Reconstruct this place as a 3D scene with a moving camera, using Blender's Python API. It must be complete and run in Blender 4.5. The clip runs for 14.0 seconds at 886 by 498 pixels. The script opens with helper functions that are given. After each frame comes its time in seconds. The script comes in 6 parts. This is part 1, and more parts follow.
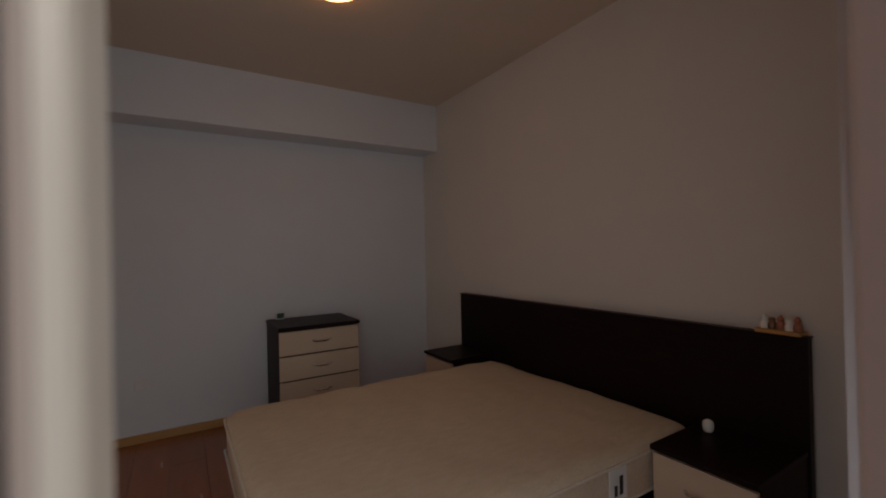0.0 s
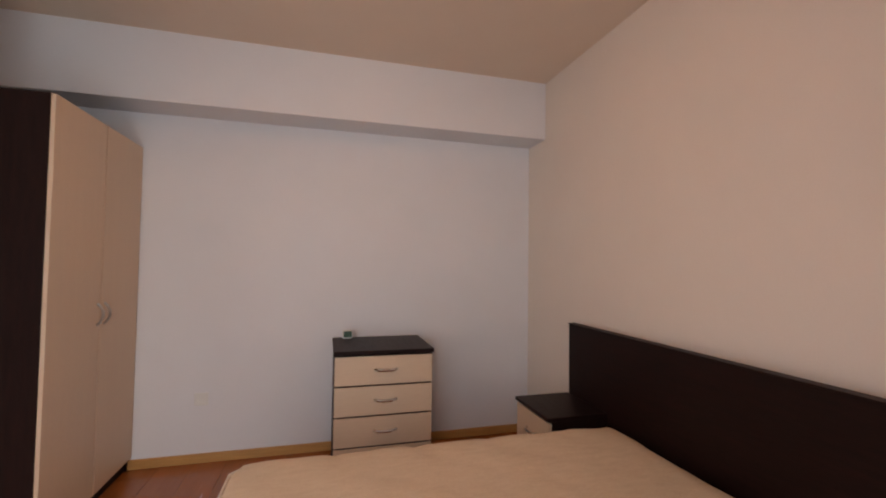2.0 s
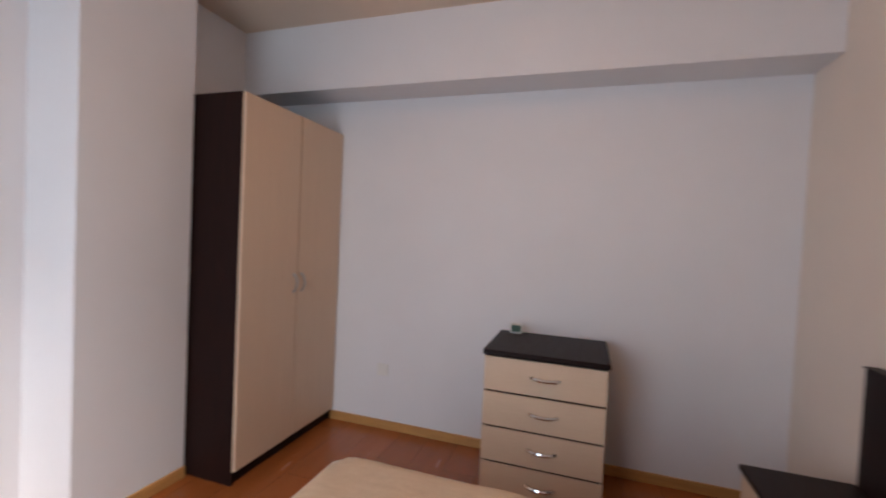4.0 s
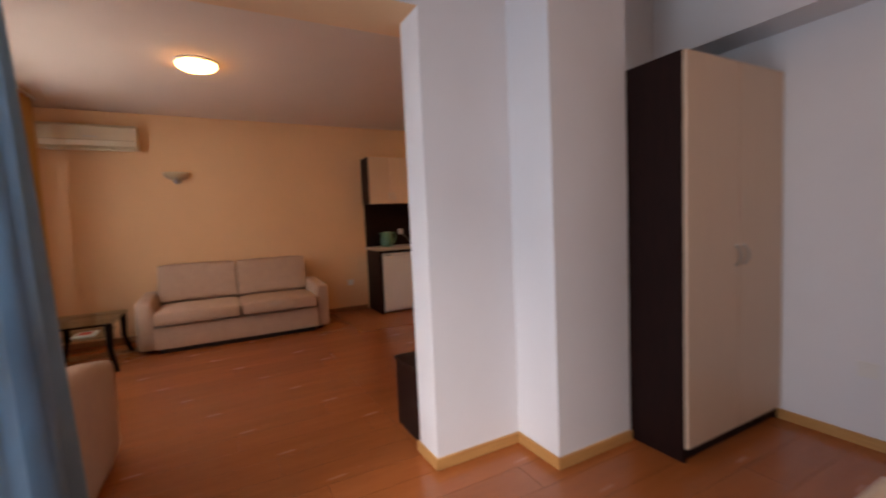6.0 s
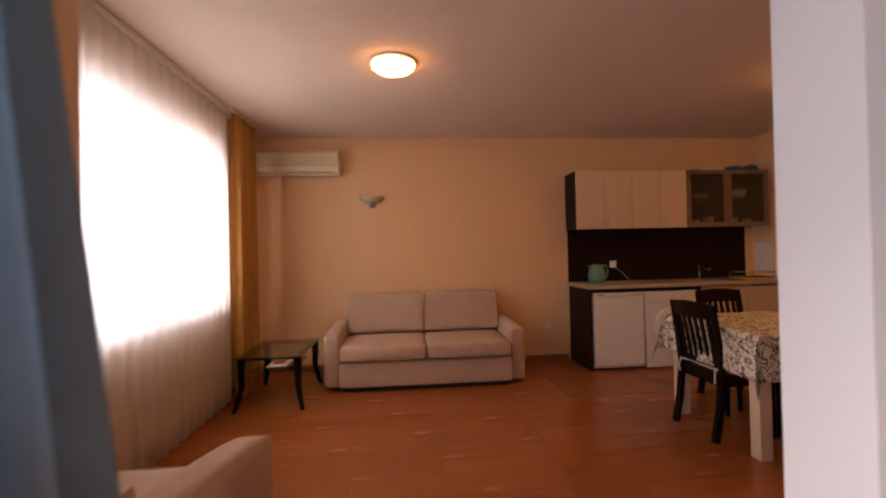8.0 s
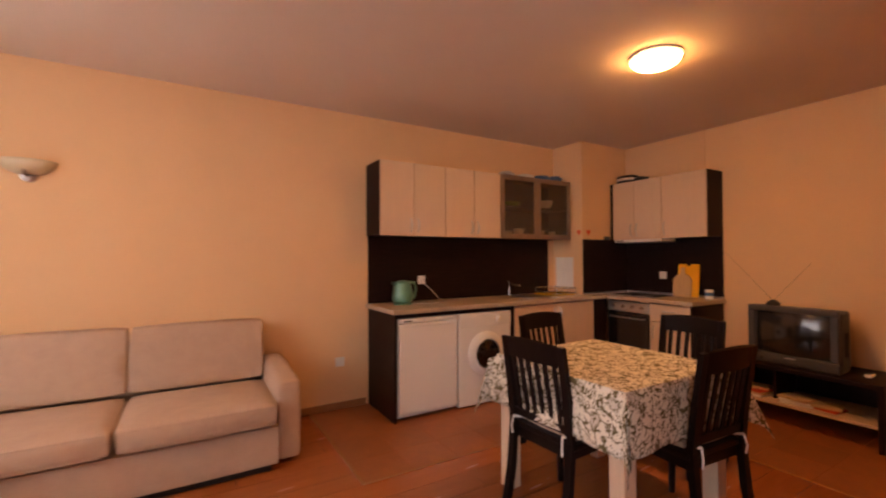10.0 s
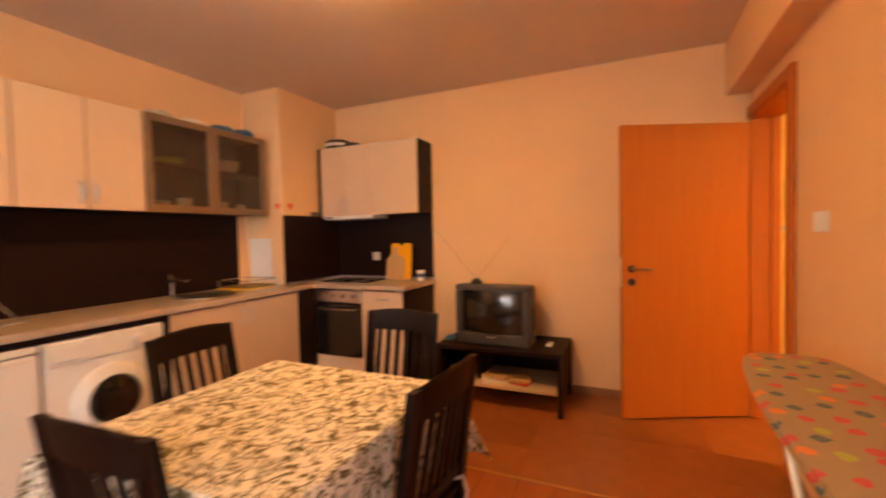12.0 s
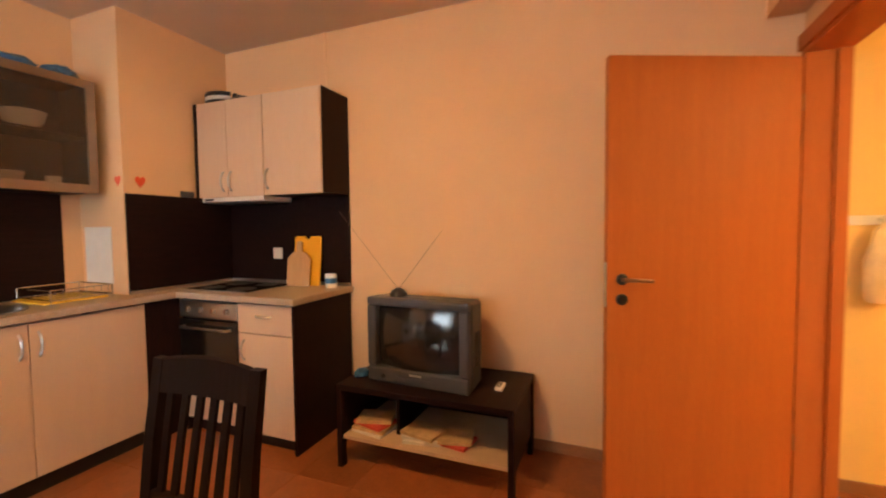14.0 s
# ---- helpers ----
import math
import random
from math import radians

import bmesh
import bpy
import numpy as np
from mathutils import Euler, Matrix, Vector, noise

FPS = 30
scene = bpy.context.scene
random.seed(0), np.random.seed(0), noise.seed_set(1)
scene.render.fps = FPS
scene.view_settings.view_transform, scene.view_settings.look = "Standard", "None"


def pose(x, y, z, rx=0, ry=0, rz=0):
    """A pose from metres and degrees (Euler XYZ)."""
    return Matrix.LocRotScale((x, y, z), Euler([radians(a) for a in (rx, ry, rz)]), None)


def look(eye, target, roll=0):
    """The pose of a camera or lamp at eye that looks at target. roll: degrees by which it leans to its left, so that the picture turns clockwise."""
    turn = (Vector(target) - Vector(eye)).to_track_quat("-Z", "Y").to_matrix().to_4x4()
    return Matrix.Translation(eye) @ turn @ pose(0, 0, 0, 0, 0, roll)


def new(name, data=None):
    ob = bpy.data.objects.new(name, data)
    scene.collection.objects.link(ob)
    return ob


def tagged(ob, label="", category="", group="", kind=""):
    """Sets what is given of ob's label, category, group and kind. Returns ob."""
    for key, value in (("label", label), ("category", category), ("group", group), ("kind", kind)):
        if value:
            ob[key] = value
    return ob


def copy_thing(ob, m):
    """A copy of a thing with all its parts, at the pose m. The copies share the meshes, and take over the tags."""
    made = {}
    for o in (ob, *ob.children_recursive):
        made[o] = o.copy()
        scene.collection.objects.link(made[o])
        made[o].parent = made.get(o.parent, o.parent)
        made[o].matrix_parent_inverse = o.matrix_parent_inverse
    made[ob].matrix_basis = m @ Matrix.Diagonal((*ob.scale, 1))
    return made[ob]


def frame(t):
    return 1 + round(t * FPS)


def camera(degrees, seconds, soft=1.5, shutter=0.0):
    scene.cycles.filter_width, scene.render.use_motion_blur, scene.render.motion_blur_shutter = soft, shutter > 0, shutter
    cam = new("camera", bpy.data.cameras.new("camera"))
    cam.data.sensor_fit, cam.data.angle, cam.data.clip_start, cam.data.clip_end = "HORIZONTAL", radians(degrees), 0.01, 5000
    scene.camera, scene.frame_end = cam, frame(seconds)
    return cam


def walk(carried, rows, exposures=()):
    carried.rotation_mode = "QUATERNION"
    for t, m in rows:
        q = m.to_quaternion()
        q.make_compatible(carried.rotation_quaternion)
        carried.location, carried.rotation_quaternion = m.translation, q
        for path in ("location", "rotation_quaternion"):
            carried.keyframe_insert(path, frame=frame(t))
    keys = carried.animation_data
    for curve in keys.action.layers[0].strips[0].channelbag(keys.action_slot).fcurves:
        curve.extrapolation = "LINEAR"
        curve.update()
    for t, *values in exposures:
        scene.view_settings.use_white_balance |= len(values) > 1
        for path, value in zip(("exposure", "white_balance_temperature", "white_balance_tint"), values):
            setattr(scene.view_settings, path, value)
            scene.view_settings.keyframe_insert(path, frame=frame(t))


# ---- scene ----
cam = camera(92.4, 14.0, soft=2.0, shutter=0.5)
PATH = [
    (0, (-0.101, -1.079, 1.281), (0.957, 0.618, 1.29), -1.3),
    (0.5, (-0.033, -0.929, 1.276), (1.129, 0.699, 1.28), -1.0),
    (1, (0.091, -0.743, 1.259), (1.464, 0.709, 1.355), -2.0),
    (1.5, (0.206, -0.604, 1.264), (1.274, 1.087, 1.265), -1.9),
    (2, (0.418, -0.507, 1.285), (0.946, 1.421, 1.353), 0.8),
    (2.2, (0.476, -0.48, 1.264), (1.034, 1.44, 1.303), -0.4),
    (4.3, (0.92, -0.027, 1.319), (0.023, 1.759, 1.234), 1.4),
    (4.5, (0.905, -0.048, 1.313), (-0.155, 1.646, 1.232), 0.3),
    (5, (0.83, -0.121, 1.301), (-0.479, 1.388, 1.208), 0.4),
    (5.5, (0.689, -0.195, 1.273), (-0.88, 1.043, 1.199), 0.3),
    (6, (0.519, -0.311, 1.246), (-1.242, 0.627, 1.111), -2.5),
    (6.5, (0.287, -0.292, 1.233), (-1.645, 0.221, 1.167), -1.5),
    (7, (0.011, -0.283, 1.252), (-1.982, -0.114, 1.234), -1.9),
    (7.2, (-0.082, -0.321, 1.258), (-2.08, -0.23, 1.228), -1.6),
    (9.3, (-1.488, -0.064, 1.335), (-3.356, 0.65, 1.363), -1.0),
    (9.5, (-1.58, -0.007, 1.331), (-3.395, 0.833, 1.33), -0.9),
    (10, (-1.809, 0.215, 1.323), (-3.525, 1.241, 1.363), -0.2),
    (10.5, (-2.007, 0.441, 1.303), (-3.522, 1.746, 1.289), 0.4),
    (11, (-2.193, 0.681, 1.304), (-3.384, 2.288, 1.297), -1.2),
    (11.5, (-2.302, 0.908, 1.288), (-3.327, 2.624, 1.217), -1.8),
    (12, (-2.287, 1.155, 1.323), (-3.102, 2.98, 1.253), -1.3),
    (12.5, (-2.269, 1.409, 1.292), (-2.595, 3.38, 1.217), -1.2),
    (13, (-2.288, 1.699, 1.315), (-2.546, 3.681, 1.239), -1.6),
    (13.5, (-2.318, 2.019, 1.281), (-2.793, 3.962, 1.233), -1.3),
    (14, (-2.336, 2.293, 1.293), (-3.076, 4.149, 1.193), -0.6),
]
walk(cam, [(t, look(eye, target, roll)) for t, eye, target, roll in PATH],
     exposures=[(0.0, -1.83, 7000, 13), (0.5, -0.8, 7550, 20), (1.0, -0.49, 7700, 22), (1.5, -0.12, 7550, 21), (2.2, 0.12, 7400, 19), (4.3, 0.2, 6400, 15), (5.0, 0.02, 6550, 17),
                (6.0, -0.27, 6600, 20), (6.5, -0.18, 6850, 23), (7.0, -0.23, 7000, 27), (9.5, 0.38, 7150, 29), (10.0, 0.66, 7150, 28), (10.5, 0.55, 7250, 30), (11.0, 0.83, 7350, 28), (12.0, 1.55, 7200, 17),
                (12.5, 1.76, 6850, 10), (13.2, 1.75, 6350, 6), (14.0, 1.56, 5850, 5)])

# ---- exposure is keyed with the walk; world and lamps ----
world = bpy.data.worlds.new("world")
scene.world = world
world.use_nodes = True
wn = world.node_tree
sky = wn.nodes.new("ShaderNodeTexSky")
sky.sky_type, sky.sun_disc = "NISHITA", False
sky.sun_elevation, sky.sun_rotation = radians(35), radians(145)
sky.air_density, sky.dust_density = 1.0, 2.5
wn.nodes["Background"].inputs["Strength"].default_value = 0.15
wn.links.new(sky.outputs["Color"], wn.nodes["Background"].inputs["Color"])

sun = new("sun", bpy.data.lights.new("sun", "SUN"))
sun.data.energy, sun.data.angle, sun.data.color = 2.6, radians(25), (1.0, 0.96, 0.9)
sun.matrix_world = look((7, -10, 8.5), (0, 0, 0))


def window_light(name, w, h, energy, at, to, color=(0.78, 0.88, 1.0)):
    """Daylight that enters by an opening."""
    lamp = bpy.data.lights.new(name, "AREA")
    lamp.shape, lamp.size, lamp.size_y, lamp.energy, lamp.color = "RECTANGLE", w, h, energy, color
    ob = new(name, lamp)
    ob.matrix_world = look(at, to)
    return ob


window_light("daylight_balcony", 1.65, 2.1, 40, (-0.42, -0.938, 1.18), (-0.42, 2.0, 1.0), (0.73, 0.875, 1.0))
window_light("daylight_window", 1.8, 1.25, 80, (-3.55, -2.12, 1.55), (-3.55, 2.0, 1.1), (0.84, 0.92, 1.0))

# ---- materials ----
def node(nt, kind, **values):
    n = nt.nodes.new(kind)
    for key, value in values.items():
        n.inputs[key].default_value = value
    return n


def material(name, rgb, rough=0.5, metal=0.0, vary=0.12, scale=6.0, fine=0.0, bump=0.0, fine_scale=180.0,
             stretch=(1, 1, 1), piece=0.0, coat=0.0, second=None, spec=0.5):
    """Painted or grained surface: broad variation, fine grain, relief; piece varies it from object to object."""
    m = bpy.data.materials.new(name)
    m.use_nodes = True
    nt = m.node_tree
    bsdf = nt.nodes["Principled BSDF"]
    tc = nt.nodes.new("ShaderNodeTexCoord")
    mp = nt.nodes.new("ShaderNodeMapping")
    mp.inputs["Scale"].default_value = stretch
    nt.links.new(tc.outputs["Object"], mp.inputs["Vector"])
    broad = node(nt, "ShaderNodeTexNoise", Scale=scale, Detail=5.0, Roughness=0.6)
    grain = node(nt, "ShaderNodeTexNoise", Scale=fine_scale, Detail=3.0, Roughness=0.6)
    nt.links.new(mp.outputs["Vector"], broad.inputs["Vector"])
    nt.links.new(mp.outputs["Vector"], grain.inputs["Vector"])
    ramp = nt.nodes.new("ShaderNodeValToRGB")
    dark = second or tuple(c * (1 - vary) for c in rgb)
    light = tuple(min(1, c * (1 + vary)) for c in rgb) if not second else rgb
    ramp.color_ramp.elements[0].position, ramp.color_ramp.elements[0].color = 0.3, (*dark, 1)
    ramp.color_ramp.elements[1].position, ramp.color_ramp.elements[1].color = 0.7, (*light, 1)
    nt.links.new(broad.outputs["Fac"], ramp.inputs["Fac"])
    out = ramp.outputs["Color"]
    if fine:
        mix = nt.nodes.new("ShaderNodeMix")
        mix.data_type, mix.blend_type = "RGBA", "OVERLAY"
        mix.inputs["Factor"].default_value = fine
        nt.links.new(out, mix.inputs["A"])
        nt.links.new(grain.outputs["Fac"], mix.inputs["B"])
        out = mix.outputs["Result"]
    if piece:
        info = nt.nodes.new("ShaderNodeObjectInfo")
        span = node(nt, "ShaderNodeMapRange")
        span.inputs["To Min"].default_value, span.inputs["To Max"].default_value = 1 - piece, 1 + piece
        hsv = nt.nodes.new("ShaderNodeHueSaturation")
        nt.links.new(info.outputs["Random"], span.inputs["Value"])
        nt.links.new(span.outputs["Result"], hsv.inputs["Value"])
        nt.links.new(out, hsv.inputs["Color"])
        out = hsv.outputs["Color"]
    nt.links.new(out, bsdf.inputs["Base Color"])
    bsdf.inputs["Metallic"].default_value = metal
    bsdf.inputs["Coat Weight"].default_value = coat
    bsdf.inputs["Coat Roughness"].default_value = 0.2
    bsdf.inputs["Specular IOR Level"].default_value = spec
    wear = node(nt, "ShaderNodeMapRange")
    wear.inputs["To Min"].default_value, wear.inputs["To Max"].default_value = max(0.03, rough - 0.08), min(1, rough + 0.08)
    nt.links.new(broad.outputs["Fac"], wear.inputs["Value"])
    nt.links.new(wear.outputs["Result"], bsdf.inputs["Roughness"])
    if bump:
        b = node(nt, "ShaderNodeBump", Strength=bump, Distance=0.004)
        nt.links.new(grain.outputs["Fac"], b.inputs["Height"])
        nt.links.new(b.outputs["Normal"], bsdf.inputs["Normal"])
    return m


def glowing(name, rgb, strength):
    m = material(name, rgb, 0.3, vary=0.02)
    bsdf = m.node_tree.nodes["Principled BSDF"]
    bsdf.inputs["Emission Color"].default_value = (*rgb, 1)
    bsdf.inputs["Emission Strength"].default_value = strength
    return m


def glass(name, rgb=(0.95, 0.97, 0.96), rough=0.0, milk=0.0):
    m = bpy.data.materials.new(name)
    m.use_nodes = True
    nt = m.node_tree
    out = nt.nodes["Material Output"]
    nt.nodes.remove(nt.nodes["Principled BSDF"])
    t = nt.nodes.new("ShaderNodeBsdfTransparent")
    t.inputs["Color"].default_value = (*rgb, 1)
    g = node(nt, "ShaderNodeBsdfGlossy", Roughness=rough)
    lw = node(nt, "ShaderNodeLayerWeight", Blend=0.5)
    pw = nt.nodes.new("ShaderNodeMath")
    pw.operation = "POWER"
    pw.inputs[1].default_value = 4.0
    nt.links.new(lw.outputs["Facing"], pw.inputs[0])
    fr = node(nt, "ShaderNodeMapRange")
    fr.inputs["To Min"].default_value, fr.inputs["To Max"].default_value = 0.05, 0.9
    nt.links.new(pw.outputs[0], fr.inputs["Value"])
    mix = nt.nodes.new("ShaderNodeMixShader")
    nt.links.new(fr.outputs["Result"], mix.inputs["Fac"])
    nt.links.new(t.outputs["BSDF"], mix.inputs[1])
    nt.links.new(g.outputs["BSDF"], mix.inputs[2])
    last = mix.outputs["Shader"]
    if milk:
        df = nt.nodes.new("ShaderNodeBsdfDiffuse")
        df.inputs["Color"].default_value = (0.5, 0.46, 0.40, 1)
        m2 = nt.nodes.new("ShaderNodeMixShader")
        m2.inputs["Fac"].default_value = milk
        nt.links.new(last, m2.inputs[1])
        nt.links.new(df.outputs["BSDF"], m2.inputs[2])
        last = m2.outputs["Shader"]
    nt.links.new(last, out.inputs["Surface"])
    return m


def cloth(name, rgb, through_share, weave=400.0, sheer=0.0, vary=0.08):
    """Curtain cloth that lets part of the light through; sheer: share of open weave."""
    m = bpy.data.materials.new(name)
    m.use_nodes = True
    nt = m.node_tree
    bsdf, out = nt.nodes["Principled BSDF"], nt.nodes["Material Output"]
    tc = nt.nodes.new("ShaderNodeTexCoord")
    nz = node(nt, "ShaderNodeTexNoise", Scale=9.0, Detail=4.0)
    wv = node(nt, "ShaderNodeTexNoise", Scale=weave, Detail=1.0)
    nt.links.new(tc.outputs["Object"], nz.inputs["Vector"])
    nt.links.new(tc.outputs["Object"], wv.inputs["Vector"])
    ramp = nt.nodes.new("ShaderNodeValToRGB")
    ramp.color_ramp.elements[0].color = (*[c * (1 - vary) for c in rgb], 1)
    ramp.color_ramp.elements[1].color = (*[min(1, c * (1 + vary)) for c in rgb], 1)
    nt.links.new(nz.outputs["Fac"], ramp.inputs["Fac"])
    nt.links.new(ramp.outputs["Color"], bsdf.inputs["Base Color"])
    bsdf.inputs["Roughness"].default_value = 0.85
    bmp = node(nt, "ShaderNodeBump", Strength=0.25, Distance=0.002)
    nt.links.new(wv.outputs["Fac"], bmp.inputs["Height"])
    nt.links.new(bmp.outputs["Normal"], bsdf.inputs["Normal"])
    tl = nt.nodes.new("ShaderNodeBsdfTranslucent")
    nt.links.new(ramp.outputs["Color"], tl.inputs["Color"])
    mix = nt.nodes.new("ShaderNodeMixShader")
    mix.inputs["Fac"].default_value = through_share
    nt.links.new(bsdf.outputs["BSDF"], mix.inputs[1])
    nt.links.new(tl.outputs["BSDF"], mix.inputs[2])
    last = mix.outputs["Shader"]
    if sheer:
        tr = nt.nodes.new("ShaderNodeBsdfTransparent")
        m2 = nt.nodes.new("ShaderNodeMixShader")
        m2.inputs["Fac"].default_value = sheer
        nt.links.new(last, m2.inputs[1])
        nt.links.new(tr.outputs["BSDF"], m2.inputs[2])
        last = m2.outputs["Shader"]
    nt.links.new(last, out.inputs["Surface"])
    return m


def vine_cloth(name):
    """White cotton printed with olive vines and pale flowers."""
    m = material(name, (0.78, 0.76, 0.70), 0.85, vary=0.05, bump=0.15, fine_scale=500)
    nt = m.node_tree
    bsdf = nt.nodes["Principled BSDF"]
    tc = nt.nodes.new("ShaderNodeTexCoord")
    warp = node(nt, "ShaderNodeTexNoise", Scale=11.0, Detail=2.0)
    nt.links.new(tc.outputs["Object"], warp.inputs["Vector"])
    add = nt.nodes.new("ShaderNodeMix")
    add.data_type, add.blend_type = "RGBA", "LINEAR_LIGHT"
    add.inputs["Factor"].default_value = 0.05
    nt.links.new(tc.outputs["Object"], add.inputs["A"])
    nt.links.new(warp.outputs["Color"], add.inputs["B"])
    band = node(nt, "ShaderNodeTexNoise", Scale=15.0, Detail=0.5)
    nt.links.new(add.outputs["Result"], band.inputs["Vector"])
    sub = node(nt, "ShaderNodeMath")
    sub.operation = "SUBTRACT"
    sub.inputs[1].default_value = 0.5
    nt.links.new(band.outputs["Fac"], sub.inputs[0])
    ab = nt.nodes.new("ShaderNodeMath")
    ab.operation = "ABSOLUTE"
    nt.links.new(sub.outputs[0], ab.inputs[0])
    vine = nt.nodes.new("ShaderNodeValToRGB")
    vine.color_ramp.elements[0].position, vine.color_ramp.elements[0].color = 0.015, (1, 1, 1, 1)
    vine.color_ramp.elements[1].position, vine.color_ramp.elements[1].color = 0.026, (0, 0, 0, 1)
    nt.links.new(ab.outputs[0], vine.inputs["Fac"])
    leaf = node(nt, "ShaderNodeTexNoise", Scale=49.0, Detail=0.6, Distortion=1.2)
    nt.links.new(add.outputs["Result"], leaf.inputs["Vector"])
    lr = nt.nodes.new("ShaderNodeValToRGB")
    lr.color_ramp.elements[0].position, lr.color_ramp.elements[0].color = 0.555, (0, 0, 0, 1)
    lr.color_ramp.elements[1].position, lr.color_ramp.elements[1].color = 0.60, (1, 1, 1, 1)
    nt.links.new(leaf.outputs["Fac"], lr.inputs["Fac"])
    both = nt.nodes.new("ShaderNodeMath")
    both.operation = "MAXIMUM"
    nt.links.new(vine.outputs["Color"], both.inputs[0])
    nt.links.new(lr.outputs["Color"], both.inputs[1])
    flower = node(nt, "ShaderNodeTexVoronoi", Scale=7.0)
    nt.links.new(add.outputs["Result"], flower.inputs["Vector"])
    fr = nt.nodes.new("ShaderNodeValToRGB")
    fr.color_ramp.elements[0].position, fr.color_ramp.elements[0].color = 0.25, (1, 1, 1, 1)
    fr.color_ramp.elements[1].position, fr.color_ramp.elements[1].color = 0.33, (0, 0, 0, 1)
    nt.links.new(flower.outputs["Distance"], fr.inputs["Fac"])
    ring = nt.nodes.new("ShaderNodeValToRGB")
    el = ring.color_ramp.elements
    el[0].position, el[0].color = 0.23, (0, 0, 0, 1)
    el[1].position, el[1].color = 0.33, (0, 0, 0, 1)
    mid = el.new(0.28)
    mid.color = (0.45, 0.45, 0.45, 1)
    nt.links.new(flower.outputs["Distance"], ring.inputs["Fac"])
    outline = nt.nodes.new("ShaderNodeMath")
    outline.operation = "MAXIMUM"
    nt.links.new(both.outputs[0], outline.inputs[0])
    nt.links.new(ring.outputs["Color"], outline.inputs[1])
    both = outline
    base = nt.nodes.new("ShaderNodeMix")
    base.data_type = "RGBA"
    base.inputs["A"].default_value, base.inputs["B"].default_value = (0.73, 0.68, 0.57, 1), (0.60, 0.54, 0.45, 1)
    nt.links.new(fr.outputs["Color"], base.inputs["Factor"])
    top = nt.nodes.new("ShaderNodeMix")
    top.data_type = "RGBA"
    top.inputs["B"].default_value = (0.12, 0.093, 0.032, 1)
    nt.links.new(base.outputs["Result"], top.inputs["A"])
    nt.links.new(both.outputs[0], top.inputs["Factor"])
    nt.links.new(top.outputs["Result"], bsdf.inputs["Base Color"])
    return m


def dotted_cloth(name):
    """Beige ironing-board cover with ringed dots in several colours."""
    m = material(name, (0.50, 0.44, 0.34), 0.9, vary=0.06, bump=0.15, fine_scale=500)
    nt = m.node_tree
    bsdf = nt.nodes["Principled BSDF"]
    tc = nt.nodes.new("ShaderNodeTexCoord")
    mp = nt.nodes.new("ShaderNodeMapping")
    mp.inputs["Scale"].default_value = (1, 1, 0)
    nt.links.new(tc.outputs["Object"], mp.inputs["Vector"])
    v = node(nt, "ShaderNodeTexVoronoi", Scale=13.5, Randomness=0.6)
    v.voronoi_dimensions = "2D"
    wob = node(nt, "ShaderNodeTexNoise", Scale=38.0, Detail=2.0)
    nt.links.new(mp.outputs["Vector"], wob.inputs["Vector"])
    bend = nt.nodes.new("ShaderNodeMix")
    bend.data_type, bend.blend_type = "RGBA", "LINEAR_LIGHT"
    bend.inputs["Factor"].default_value = 0.012
    nt.links.new(mp.outputs["Vector"], bend.inputs["A"])
    nt.links.new(wob.outputs["Color"], bend.inputs["B"])
    nt.links.new(bend.outputs["Result"], v.inputs["Vector"])
    pick = nt.nodes.new("ShaderNodeValToRGB")
    pick.color_ramp.interpolation = "CONSTANT"
    el = pick.color_ramp.elements
    el[0].position, el[0].color = 0.0, (0.03, 0.12, 0.17, 1)
    el[1].position, el[1].color = 0.32, (0.62, 0.05, 0.08, 1)
    for p, c in ((0.56, (0.42, 0.48, 0.06, 1)), (0.78, (0.80, 0.22, 0.04, 1))):
        e = el.new(p)
        e.color = c
    sep = nt.nodes.new("ShaderNodeSeparateColor")
    nt.links.new(v.outputs["Color"], sep.inputs["Color"])
    nt.links.new(sep.outputs["Red"], pick.inputs["Fac"])
    mask = nt.nodes.new("ShaderNodeValToRGB")
    mask.color_ramp.interpolation = "CONSTANT"
    e = mask.color_ramp.elements
    e[0].position, e[0].color = 0.0, (0.66, 0.66, 0.66, 1)
    e[1].position, e[1].color = 0.10, (0.86, 0.86, 0.86, 1)
    k = e.new(0.225)
    k.color = (0.25, 0.25, 0.25, 1)
    k = e.new(0.26)
    k.color = (0, 0, 0, 1)
    nt.links.new(v.outputs["Distance"], mask.inputs["Fac"])
    top = nt.nodes.new("ShaderNodeMix")
    top.data_type = "RGBA"
    top.inputs["A"].default_value = (0.36, 0.27, 0.17, 1)
    nt.links.new(pick.outputs["Color"], top.inputs["B"])
    nt.links.new(mask.outputs["Color"], top.inputs["Factor"])
    nt.links.new(top.outputs["Result"], bsdf.inputs["Base Color"])
    return m


PEACH = material("peach_wall_paint", (0.80, 0.525, 0.29), 0.85, vary=0.03, scale=1.6, fine=0.06, bump=0.12, fine_scale=120)
WHITE_WALL = material("white_wall_paint", (0.74, 0.74, 0.76), 0.85, vary=0.025, scale=1.6, fine=0.05, bump=0.12, fine_scale=120)
# East wall's white, with the living room's warm light tinted in
WARM_LIT_WALL = material("warm_lit_wall_paint", (0.74, 0.67, 0.60), 0.85, vary=0.025, scale=1.6, fine=0.05, bump=0.12, fine_scale=120)
CEIL = material("ceiling_paint", (0.75, 0.61, 0.49), 0.9, vary=0.03, scale=1.2, fine=0.05, bump=0.1, fine_scale=140)
RED_STUCCO = material("red_facade_paint", (0.60, 0.17, 0.155), 0.9, vary=0.07, scale=3, fine=0.15, bump=0.5, fine_scale=150)
